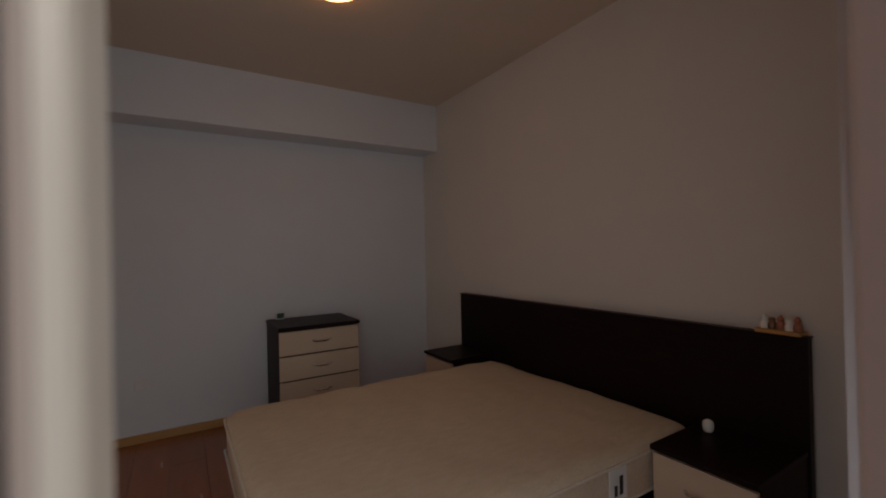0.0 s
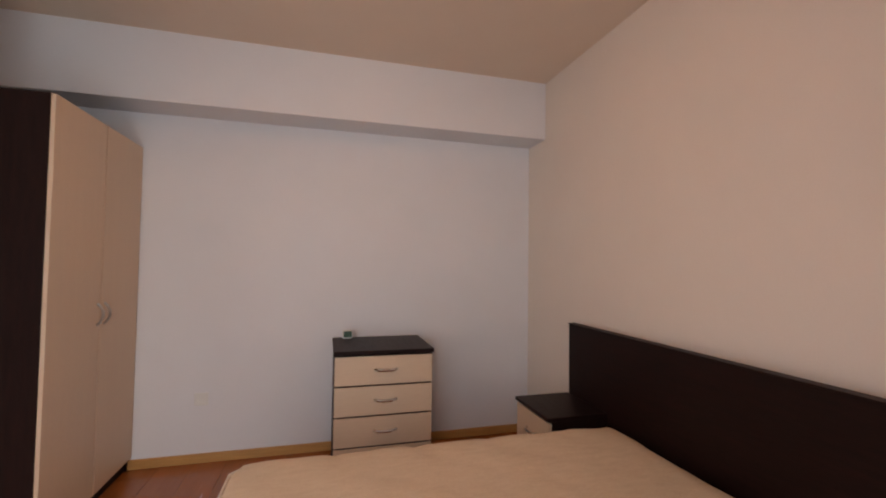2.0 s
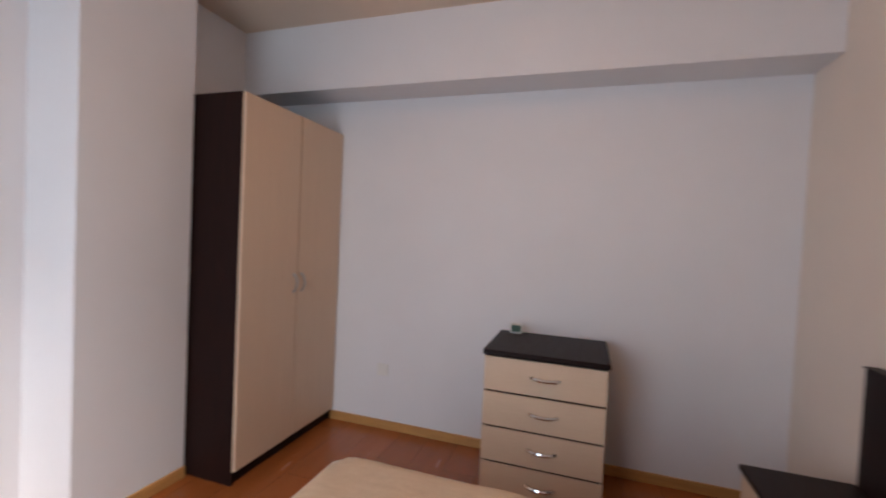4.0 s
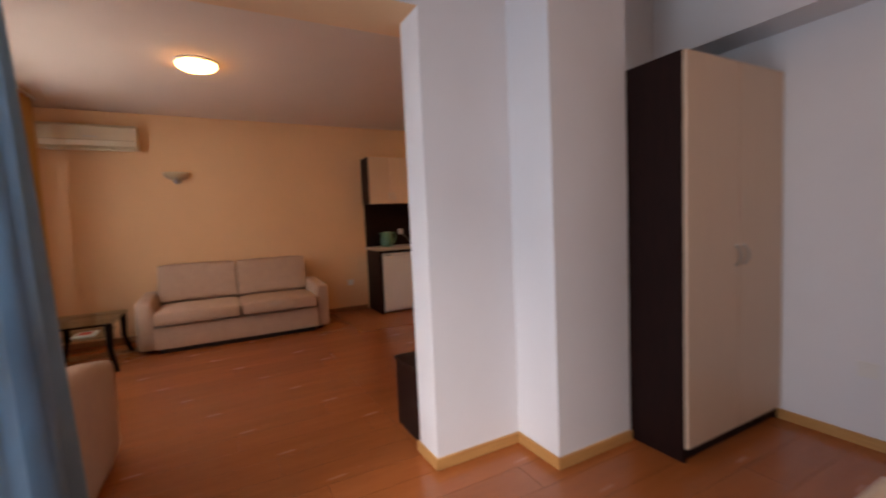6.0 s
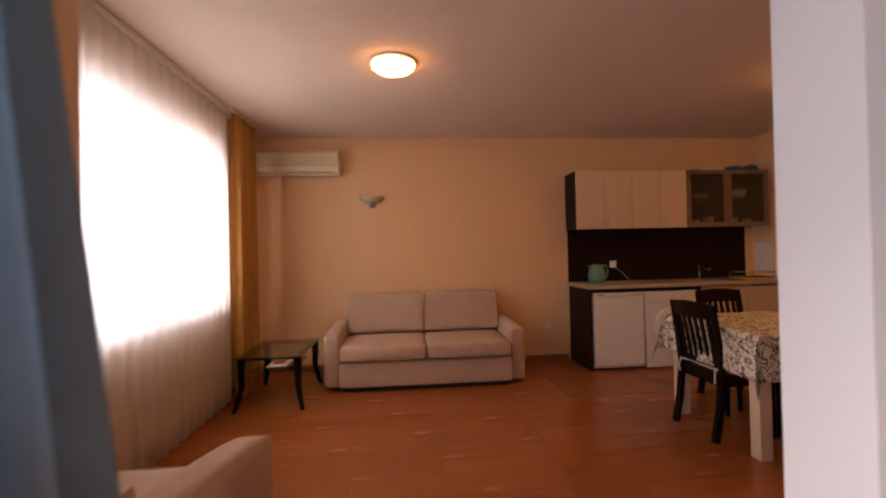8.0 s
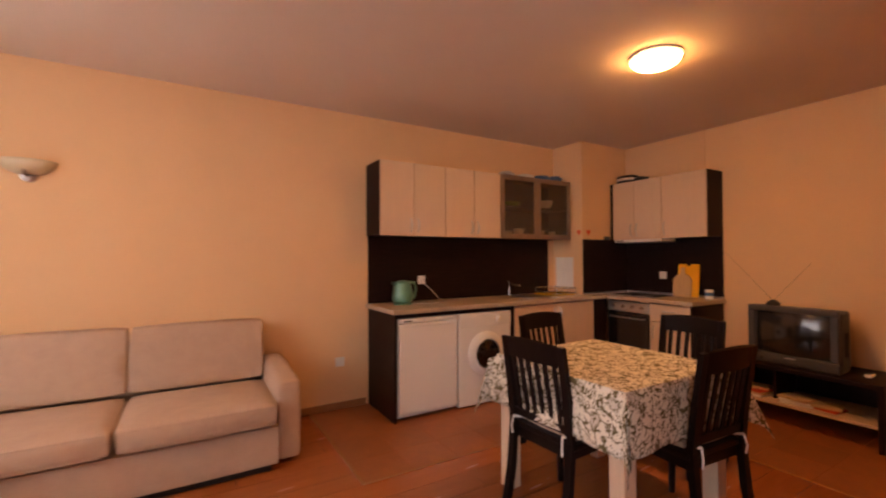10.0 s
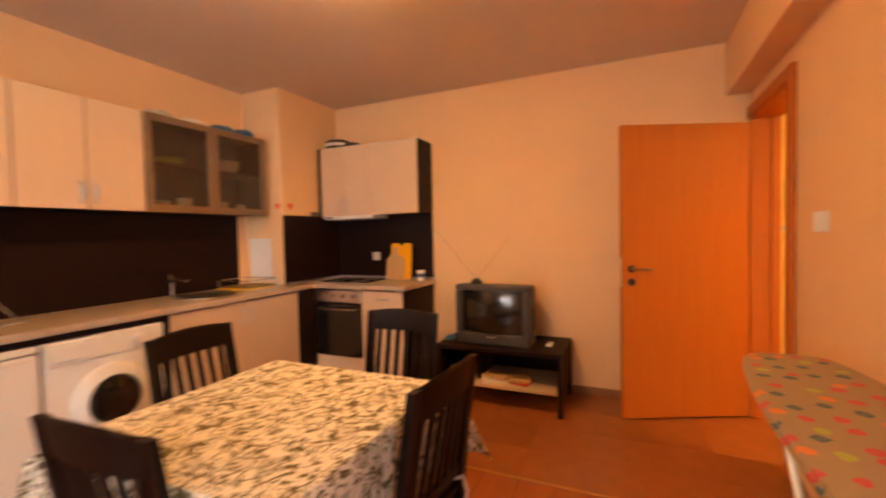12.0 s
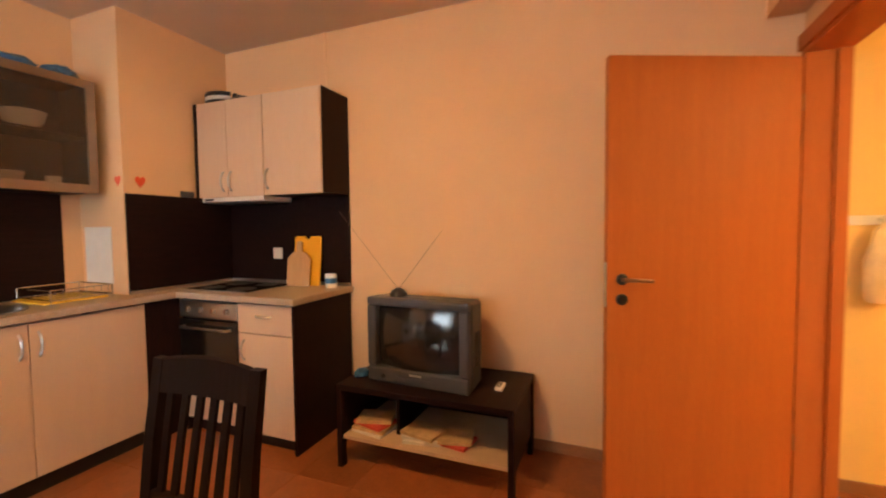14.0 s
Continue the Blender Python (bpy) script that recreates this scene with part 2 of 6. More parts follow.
LAMINATE = material("laminate_planks", (0.36, 0.108, 0.028), 0.25, vary=0.0, second=(0.30, 0.086, 0.022), scale=3, stretch=(5, 0.6, 1),
                    fine=0.12, fine_scale=40, piece=0.07, coat=0.2)
TILE = material("kitchen_floor_tiles", (0.35, 0.122, 0.04), 0.38, vary=0.0, second=(0.26, 0.088, 0.028), scale=9, fine=0.2, fine_scale=60,
                piece=0.09)
GROUT = material("floor_bed", (0.33, 0.12, 0.04), 0.8, vary=0.1)
JOINT = material("dark_plank_joint", (0.045, 0.016, 0.007), 0.9, spec=0.1, vary=0.1)
PINE = material("pine_baseboard", (0.55, 0.30, 0.10), 0.45, vary=0.0, second=(0.45, 0.22, 0.07), scale=4, stretch=(1, 1, 12), fine=0.2, fine_scale=60)
BROWN_BASE = material("brown_baseboard", (0.30, 0.14, 0.06), 0.5, vary=0.12, scale=6, fine=0.2, fine_scale=80)
WENGE = material("wenge_veneer", (0.020, 0.0075, 0.006), 0.5, spec=0.14, vary=0.0, second=(0.011, 0.0045, 0.004), scale=6, stretch=(9, 9, 1), fine=0.25, fine_scale=30)
WENGE_H = material("wenge_board", (0.018, 0.007, 0.006), 0.45, spec=0.15, vary=0.0, second=(0.010, 0.0045, 0.004), scale=6, stretch=(9, 1, 9), fine=0.25, fine_scale=30)
MAPLE = material("maple_fronts", (0.66, 0.50, 0.36), 0.42, vary=0.0, second=(0.635, 0.475, 0.34), scale=2.5, stretch=(8, 8, 0.8), fine=0.08, fine_scale=40)
MAPLE_H = material("maple_drawer_fronts", (0.66, 0.50, 0.36), 0.42, vary=0.0, second=(0.635, 0.475, 0.34), scale=2.5, stretch=(0.8, 0.8, 8), fine=0.08, fine_scale=40)
WORKTOP = material("worktop_laminate", (0.52, 0.42, 0.32), 0.35, vary=0.0, second=(0.42, 0.33, 0.25), scale=40, fine=0.3, fine_scale=220)
CHERRY = material("cherry_door_veneer", (0.48, 0.14, 0.022), 0.5, spec=0.25, vary=0.0, second=(0.44, 0.123, 0.018), scale=4, stretch=(9, 9, 0.6), fine=0.15, fine_scale=40)
STEEL = material("brushed_steel", (0.55, 0.55, 0.54), 0.32, 1.0, vary=0.06, scale=20, stretch=(1, 20, 20))
CHROME = material("chrome", (0.7, 0.7, 0.7), 0.12, 1.0, vary=0.03)
ALU = material("aluminium_frame", (0.35, 0.30, 0.27), 0.38, 1.0, vary=0.06, scale=20)
WHITE_PLASTIC = material("white_plastic", (0.74, 0.73, 0.70), 0.4, vary=0.03)
ENAMEL = material("white_enamel", (0.78, 0.77, 0.74), 0.38, vary=0.01, scale=3)
PVC = material("white_pvc", (0.84, 0.84, 0.82), 0.35, vary=0.03, scale=3)
AC_PLASTIC = material("cream_plastic", (0.66, 0.56, 0.38), 0.4, vary=0.03)
BLACK = material("black_plastic", (0.015, 0.014, 0.014), 0.4, vary=0.15, fine=0.1)
RUBBER = material("dark_rubber", (0.03, 0.03, 0.03), 0.6, vary=0.15)
OVEN_GLASS = material("dark_oven_glass", (0.01, 0.009, 0.009), 0.08, vary=0.05, coat=0.4)
TV_PLASTIC = material("grey_tv_plastic", (0.058, 0.060, 0.068), 0.5, vary=0.06, fine=0.1)
TV_SCREEN = material("dark_tube_screen", (0.016, 0.015, 0.014), 0.06, vary=0.03, coat=0.6)
SOFA = material("beige_sofa_fabric", (0.50, 0.36, 0.265), 0.95, vary=0.06, scale=10, fine=0.3, bump=0.5, fine_scale=320)
MATTRESS = material("quilted_ticking", (0.70, 0.56, 0.41), 0.8, vary=0.0, second=(0.63, 0.49, 0.34), scale=14, stretch=(1, 3, 1), fine=0.25, bump=0.35, fine_scale=90)
MATTRESS_SIDE = material("mattress_border", (0.72, 0.62, 0.50), 0.8, vary=0.05, scale=20, fine=0.2, bump=0.3, fine_scale=150)
PALE_LEG = material("pale_beech", (0.66, 0.50, 0.36), 0.45, vary=0.06, stretch=(6, 6, 1), fine=0.15)
CHAIR_WOOD = material("dark_stained_wood", (0.009, 0.0045, 0.004), 0.42, spec=0.14, vary=0.2, stretch=(8, 8, 1), fine=0.2, fine_scale=40)
CUSHION = material("cream_seat_pad", (0.52, 0.42, 0.32), 0.9, vary=0.08, fine=0.2, bump=0.3)
KETTLE = material("green_kettle_plastic", (0.10, 0.27, 0.20), 0.3, vary=0.05, coat=0.2)
BRONZE = material("dark_bronze", (0.26, 0.15, 0.09), 0.4, 0.8, vary=0.1)
ORANGE = material("orange_plastic", (0.88, 0.44, 0.012), 0.4, vary=0.05)
YELLOW = material("yellow_plastic", (0.80, 0.52, 0.03), 0.4, vary=0.05)
BEECH = material("beech_chopping_board", (0.58, 0.36, 0.17), 0.5, vary=0.08, stretch=(8, 8, 1), fine=0.2)
BLUE_BAG = material("blue_packaging", (0.035, 0.13, 0.30), 0.4, vary=0.3, scale=25)
GREY_BAG = material("grey_packaging", (0.5, 0.5, 0.5), 0.5, vary=0.6, scale=45)
CHINA = material("white_china", (0.84, 0.82, 0.76), 0.25, vary=0.03)
GREEN_CHINA = material("green_bowl", (0.28, 0.42, 0.08), 0.3, vary=0.05)
PAPER = material("paper", (0.78, 0.76, 0.72), 0.9, vary=0.04, scale=12)
PAPER_RED = material("red_print", (0.6, 0.08, 0.05), 0.7, vary=0.1)
PAPER_TAN = material("tan_print", (0.6, 0.42, 0.22), 0.7, vary=0.2, scale=20)
HEART = material("red_heart_sticker", (0.75, 0.10, 0.03), 0.5, vary=0.04)
SLAB = material("balcony_concrete", (0.35, 0.34, 0.33), 0.9, vary=0.12, fine=0.2, bump=0.3)
LAWN = material("far_ground", (0.10, 0.12, 0.07), 1.0, vary=0.3, scale=0.1)
COAT_CLOTH = material("pale_coat_fabric", (0.70, 0.58, 0.40), 0.9, vary=0.1, scale=14, fine=0.2, bump=0.3)
HALL_PAINT = material("yellow_hall_paint", (0.82, 0.60, 0.22), 0.85, vary=0.03, scale=1.6, bump=0.1, fine_scale=120)
TOY_RED = material("red_brown_figurine", (0.35, 0.12, 0.06), 0.5, vary=0.2, scale=40)
BRASS = material("brass_strip", (0.55, 0.28, 0.09), 0.5, 0.5, vary=0.1)
LAMP_GLOW = glowing("lit_lamp_glass", (1.0, 0.49, 0.14), 29.0)
TABLE_LAMP_GLOW = glowing("lit_dining_lamp_glass", (1.0, 0.50, 0.15), 54.0)
HALL_GLOW = glowing("lit_hall_lamp_glass", (1.0, 0.52, 0.14), 78.0)
BED_GLOW = glowing("lit_bedroom_lamp_glass", (1.0, 0.46, 0.17), 20.0)
FROST = glass("smoked_cabinet_glass", (0.74, 0.70, 0.64), 0.2, milk=0.035)
CLEAR = glass("clear_glass")
TABLE_GLASS = glass("table_glass", (0.75, 0.82, 0.78))
VINES = vine_cloth("vine_print_cotton")
DOTS = dotted_cloth("dotted_cover")
BLUE_CLOTH = cloth("blue_curtain_cloth", (0.31, 0.43, 0.51), 0.46, vary=0.14)
GOLD_CLOTH = cloth("golden_drape_cloth", (0.62, 0.36, 0.10), 0.3)
SHEER = cloth("white_sheer", (0.85, 0.83, 0.80), 0.6, sheer=0.25)

# ---- mesh helpers ----
ORIGIN = {}


def box(bm, x0, x1, y0, y1, z0, z1, bevel=0.0, seg=2):
    g = bmesh.ops.create_cube(bm, size=1.0, matrix=Matrix.LocRotScale(
        ((x0 + x1) / 2, (y0 + y1) / 2, (z0 + z1) / 2), None, (abs(x1 - x0), abs(y1 - y0), abs(z1 - z0))))
    if bevel:
        vs = set(g["verts"])
        es = [e for e in bm.edges if e.verts[0] in vs and e.verts[1] in vs]
        bmesh.ops.bevel(bm, geom=es, offset=bevel, segments=seg, profile=0.5, affect="EDGES", clamp_overlap=True)
    return bm


def boxes(*items, bevel=0.0):
    bm = bmesh.new()
    for it in items:
        box(bm, *it, bevel=bevel)
    return bm


def tube(bm, points, radius, sides=8, taper=None):
    """A round bar along points."""
    rings = []
    pts = [Vector(p) for p in points]
    for i, p in enumerate(pts):
        d = (pts[min(i + 1, len(pts) - 1)] - pts[max(i - 1, 0)]).normalized()
        a = d.orthogonal().normalized() if abs(d.z) > 0.9 else d.cross(Vector((0, 0, 1))).normalized()
        b = d.cross(a)
        r = radius if not taper else radius + (taper - radius) * i / (len(pts) - 1)
        rings.append([bm.verts.new(p + r * (a * math.cos(k * math.tau / sides) + b * math.sin(k * math.tau / sides))) for k in range(sides)])
    for r0, r1 in zip(rings, rings[1:]):
        for k in range(sides):
            bm.faces.new((r0[k], r0[(k + 1) % sides], r1[(k + 1) % sides], r1[k]))
    bm.faces.new(rings[0][::-1])
    bm.faces.new(rings[-1])
    return bm


def lathe(bm, profile, at=(0, 0, 0), sides=24, axis="z"):
    """A turned shape from (radius, height) pairs."""
    rings = []
    for r, h in profile:
        ring = []
        for k in range(sides):
            c, s = r * math.cos(k * math.tau / sides), r * math.sin(k * math.tau / sides)
            p = {"z": (c, s, h), "x": (h, c, s), "y": (s, h, c)}[axis]
            ring.append(bm.verts.new(Vector(at) + Vector(p)))
        rings.append(ring)
    for r0, r1 in zip(rings, rings[1:]):
        for k in range(sides):
            bm.faces.new((r0[k], r0[(k + 1) % sides], r1[(k + 1) % sides], r1[k]))
    bm.faces.new(rings[0][::-1])
    bm.faces.new(rings[-1])
    bmesh.ops.recalc_face_normals(bm, faces=bm.faces)
    return bm


def prism(bm, outline, axis, a, b):
    """An outline of pairs, pushed along an axis from a to b."""
    def at(u, v, w):
        return {"x": (w, u, v), "y": (u, w, v), "z": (u, v, w)}[axis]
    lo = [bm.verts.new(at(u, v, a)) for u, v in outline]
    hi = [bm.verts.new(at(u, v, b)) for u, v in outline]
    n = len(outline)
    bm.faces.new(lo[::-1])
    bm.faces.new(hi)
    for k in range(n):
        bm.faces.new((lo[k], lo[(k + 1) % n], hi[(k + 1) % n], hi[k]))
    bmesh.ops.recalc_face_normals(bm, faces=bm.faces)
    return bm


def thing(name, at, label, category, group=""):
    ob = new(name)
    ob.empty_display_size = 0.1
    ob.location = at
    ORIGIN[ob] = Vector(at)
    return tagged(ob, label, category, group)


def part(name, bm, mat, parent=None, label="", smooth=False):
    """One mesh object, under a thing or a part. Its bmesh is in world metres."""
    root = parent
    while root is not None and root.parent is not None:
        root = root.parent
    off = ORIGIN.get(root, Vector((0, 0, 0)))
    if root is not None:
        bmesh.ops.translate(bm, verts=bm.verts, vec=-off)
    me = bpy.data.meshes.new(name)
    bm.normal_update()
    bm.to_mesh(me)
    bm.free()
    if smooth:
        for p in me.polygons:
            p.use_smooth = True
        me.set_sharp_from_angle(angle=radians(40))
    for k in (mat if isinstance(mat, (list, tuple)) else [mat]):
        me.materials.append(k)
    ob = new(name, me)
    if parent is not None:
        ob.parent = parent
    return tagged(ob, label)


def solo(name, bm, mat, at, label, category, group="", kind="", smooth=False):
    """A thing that is one mesh, with its origin at its base."""
    bmesh.ops.translate(bm, verts=bm.verts, vec=-Vector(at))
    ob = part(name, bm, mat, None, "", smooth)
    ob.location = at
    ORIGIN[ob] = Vector(at)
    return tagged(ob, label, category, group, kind)


def structure(name, bm, mat, label, category, smooth=False):
    return tagged(part(name, bm, mat, None, label, smooth), category=category, kind="structure")


def cushion_box(x0, x1, y0, y1, z0, z1, r=0.04, puff=0.02, cuts=6):
    """A soft box: rounded edges and slightly swollen faces."""
    bm = bmesh.new()
    bmesh.ops.create_cube(bm, size=1.0)
    bmesh.ops.subdivide_edges(bm, edges=bm.edges[:], cuts=cuts, use_grid_fill=True)
    h = Vector(((x1 - x0) / 2, (y1 - y0) / 2, (z1 - z0) / 2))
    c = Vector(((x0 + x1) / 2, (y0 + y1) / 2, (z0 + z1) / 2))
    for v in bm.verts:
        p = v.co * 2
        q = Vector((p.x * h.x, p.y * h.y, p.z * h.z))
        inner = Vector([max(-(h[i] - r), min(h[i] - r, q[i])) for i in range(3)])
        d = q - inner
        if d.length > 1e-6:
            d = d.normalized() * r
        swell = [(1 - p[(i + 1) % 3] ** 2) * (1 - p[(i + 2) % 3] ** 2) * puff * (1 if p[i] > 0.99 else -1 if p[i] < -0.99 else 0) for i in range(3)]
        wob = 0.004 * noise.noise(c + q * 6)
        v.co = c + inner + d + Vector(swell) + Vector((wob, wob, wob))
    return bm


def bow_handle(at, along, out, length=0.11, r=0.007):
    """A curved pull: at its middle, along its length, standing out."""
    a, o, at = Vector(along).normalized(), Vector(out).normalized(), Vector(at)
    pts = [at + a * (length * (k / 8 - 0.5)) + o * (0.028 * math.sin(math.pi * k / 8) ** 0.7) for k in range(9)]
    return tube(bmesh.new(), pts, r, 6)


def curtain(name, x0, x1, y, z0, z1, folds, depth, mat, label, flare=0.0, rng=1, lean=0.0):
    """Hanging cloth in folds along x, with a rail of its own; it widens by flare at the foot."""
    rnd = random.Random(rng)
    ph, am = rnd.random() * 6, [rnd.uniform(0.6, 1.2) for _ in range(folds * 2 + 3)]
    bm = bmesh.new()
    nx, nz = folds * 12, 14
    rows = []
    for j in range(nz + 1):
        s = j / nz
        z = z1 + (z0 - z1) * s
        row = []
        for i in range(nx + 1):
            u = i / nx
            k = u * folds * 2
            a = am[int(k)] * (1 - k % 1) + am[int(k) + 1] * (k % 1)
            wave = math.sin(u * folds * math.tau + ph + 0.5 * math.sin(3 * s + u * 5)) * a
            x = x0 + (x1 - x0) * u + flare * s * u + lean * s
            row.append(bm.verts.new((x + 0.25 * depth * math.cos(u * folds * math.tau * 1.5 + s), y + depth * wave * (0.55 + 0.45 * s), z)))
        rows.append(row)
    for r0, r1 in zip(rows, rows[1:]):
        for i in range(nx):
            bm.faces.new((r0[i], r0[i + 1], r1[i + 1], r1[i]))
    root = thing("curtain", ((x0 + x1) / 2, y, z0), label, "curtain")
    c = part("cloth", bm, mat, root, smooth=True)
    s = c.modifiers.new("thickness", "SOLIDIFY")
    s.thickness = 0.0025
    part("rail", box(bmesh.new(), min(x0, x1) - 0.06, max(x0, x1) + 0.06, y - 0.022, y + 0.022, z1 - 0.004, HIGH, bevel=0.006), PVC, root, "white curtain rail")
    return root


# ---- setting ----
HIGH = 2.62
XW, XE, XP, XB = -5.50, 1.95, -1.53, -1.325      # west wall, east wall, partition's two faces
YN, YS, YBN, YBS = 4.74, -1.95, 2.54, -0.92     # living north and south, bedroom north and south
YHALL, XD = 4.86, -1.39   # hall wall, thinner wall at the door


def two_sided(bm):
    """Second paint on the faces that look east and on the jamb of the opening."""
    bm.normal_update()
    for f in bm.faces:
        f.material_index = 1 if f.normal.x > 0.5 or (f.normal.y < -0.5 and 0 < f.calc_center_median().y < 1) else 0
    return bm


structure("wall_west", boxes((XW - 0.2, XW, YS - 0.25, YN + 0.2, 0, HIGH)), PEACH, "peach painted plaster wall behind sofa and kitchen", "wall")
structure("wall_north_living", boxes((XW, XP, YN, YN + 0.2, 0, HIGH)), PEACH, "peach painted plaster wall behind the television", "wall")
structure("wall_south_living", boxes((XW, -4.55, YS - 0.25, YS, 0, HIGH), (-2.55, XP, YS - 0.25, YS, 0, HIGH),
          (-4.55, -2.55, YS - 0.25, YS, 0, 0.88), (-4.55, -2.55, YS - 0.25, YS, 2.22, HIGH)), PEACH, "peach wall with a wide window opening", "wall")
structure("wall_partition", two_sided(boxes((XP, XB, 0.59, 3.90, 0, HIGH), (XP, XD, 4.72, YHALL + 0.2, 0, HIGH), (XP, XD, 3.90, 4.72, 2.09, HIGH))),
          [PEACH, WHITE_WALL], "partition wall, peach on one side and white on the other", "wall")
structure("wall_stub", boxes((XP, XB, YS - 0.25, -0.95, 0, HIGH)), PEACH, "peach wall end beside the wide opening", "wall")
structure("wall_lintel", two_sided(boxes((XP, XB, -0.95, 0.59, 2.25, HIGH))), [PEACH, WHITE_WALL], "lintel over the wide opening between the rooms", "wall")
structure("beam_living", boxes((XP - 0.15, XP, YS, YN, 2.25, HIGH)), PEACH, "peach plastered ceiling beam along the partition", "beam")
structure("column", boxes((XB, -1.01, 1.10, 1.62, 0, HIGH)), WHITE_WALL, "white plastered column beside the wardrobe", "column")
structure("wall_north_bedroom", boxes((XB, XE, YBN, YBN + 0.2, 0, HIGH)), WHITE_WALL, "white painted bedroom wall behind the dresser", "wall")
structure("beam_bedroom", boxes((XB, XE, 2.28, YBN, 2.205, HIGH)), WHITE_WALL, "white plastered ceiling beam over the bedroom wall", "beam")
structure("wall_east", boxes((XE, XE + 0.2, -1.17, YBN + 0.2, 0, HIGH)), WARM_LIT_WALL, "white wall behind the headboard, warm light tinted into its paint", "wall")
structure("wall_south_bedroom", boxes((0.50, XE, -1.17, YBS, 0, HIGH), (XB, 0.50, -1.17, YBS, 2.32, HIGH)), WHITE_WALL, "white wall with the balcony glazing opening", "wall")
structure("wall_hall_north", boxes((XD, 0.8, YHALL, YHALL + 0.2, 0, HIGH)), HALL_PAINT, "yellow lit hall wall", "wall")
structure("wall_hall_east", boxes((0.8, 1.0, YBN + 0.2, YHALL + 0.2, 0, HIGH)), HALL_PAINT, "yellow hall end wall", "wall")
structure("pillar_kitchen", boxes((XW, -5.07, 3.97, YN, 0, HIGH)), PEACH, "peach boxed shaft in the kitchen corner", "pillar")
structure("facade_east", boxes((XB, XB + 0.02, YS - 0.25, -1.17, -0.2, HIGH + 0.4)), RED_STUCCO, "pinkish red rendered facade beside the balcony", "facade")
structure("ceiling_living", boxes((XW - 0.2, XB, YS - 0.25, YN + 0.2, HIGH, HIGH + 0.2)), CEIL, "pale painted living room ceiling", "ceiling")
structure("ceiling_bedroom", boxes((XB, XE + 0.2, -1.17, YBN + 0.2, HIGH, HIGH + 0.2)), CEIL, "pale painted bedroom ceiling", "ceiling")
structure("ceiling_hall", boxes((XB, 1.0, YBN + 0.2, YHALL + 0.2, HIGH, HIGH + 0.2)), CEIL, "pale hall ceiling", "ceiling")
structure("balcony_slab", boxes((XB, XE + 0.2, -2.3, -1.02, -0.22, -0.03)), SLAB, "grey concrete balcony slab", "balcony")
structure("ground", boxes((-900, 900, -900, 900, -7.2, -7.0)), LAWN, "far ground below the flat", "ground")


def baseboards():
    t, h = 0.014, 0.06
    structure("baseboard_bedroom", boxes((XB, XB + t, 0.59, 1.10, 0, h), (XB + t, -1.01 + t, 1.10 - t, 1.10, 0, h), (-1.01, -1.01 + t, 1.10, 1.62, 0, h),
              (XB, XE, YBN - t, YBN, 0, h), (XE - t, XE, YBS, YBN - t, 0, h), (0.55, XE - t, YBS, YBS + t, 0, h),
              (XP - t, XB + t, 0.59 - t, 0.59, 0, h), bevel=0.004), PINE, "honey coloured wooden skirting board", "baseboard")
    structure("baseboard_living", boxes((XW, XW + t, YS, 1.60, 0, h), (-3.96, XP, YN - t, YN, 0, h), (XP - t, XP, 0.59, 3.83, 0, h),
              (XW + t, XP, YS, YS + t, 0, h), (XP - t, XP, YS + t, -0.95, 0, h), bevel=0.004), BROWN_BASE, "brown wooden skirting board", "baseboard")
    structure("baseboard_hall", boxes((XD, 0.8, YHALL - t, YHALL, 0, h), bevel=0.004), BROWN_BASE, "brown hall skirting board", "baseboard")


baseboards()


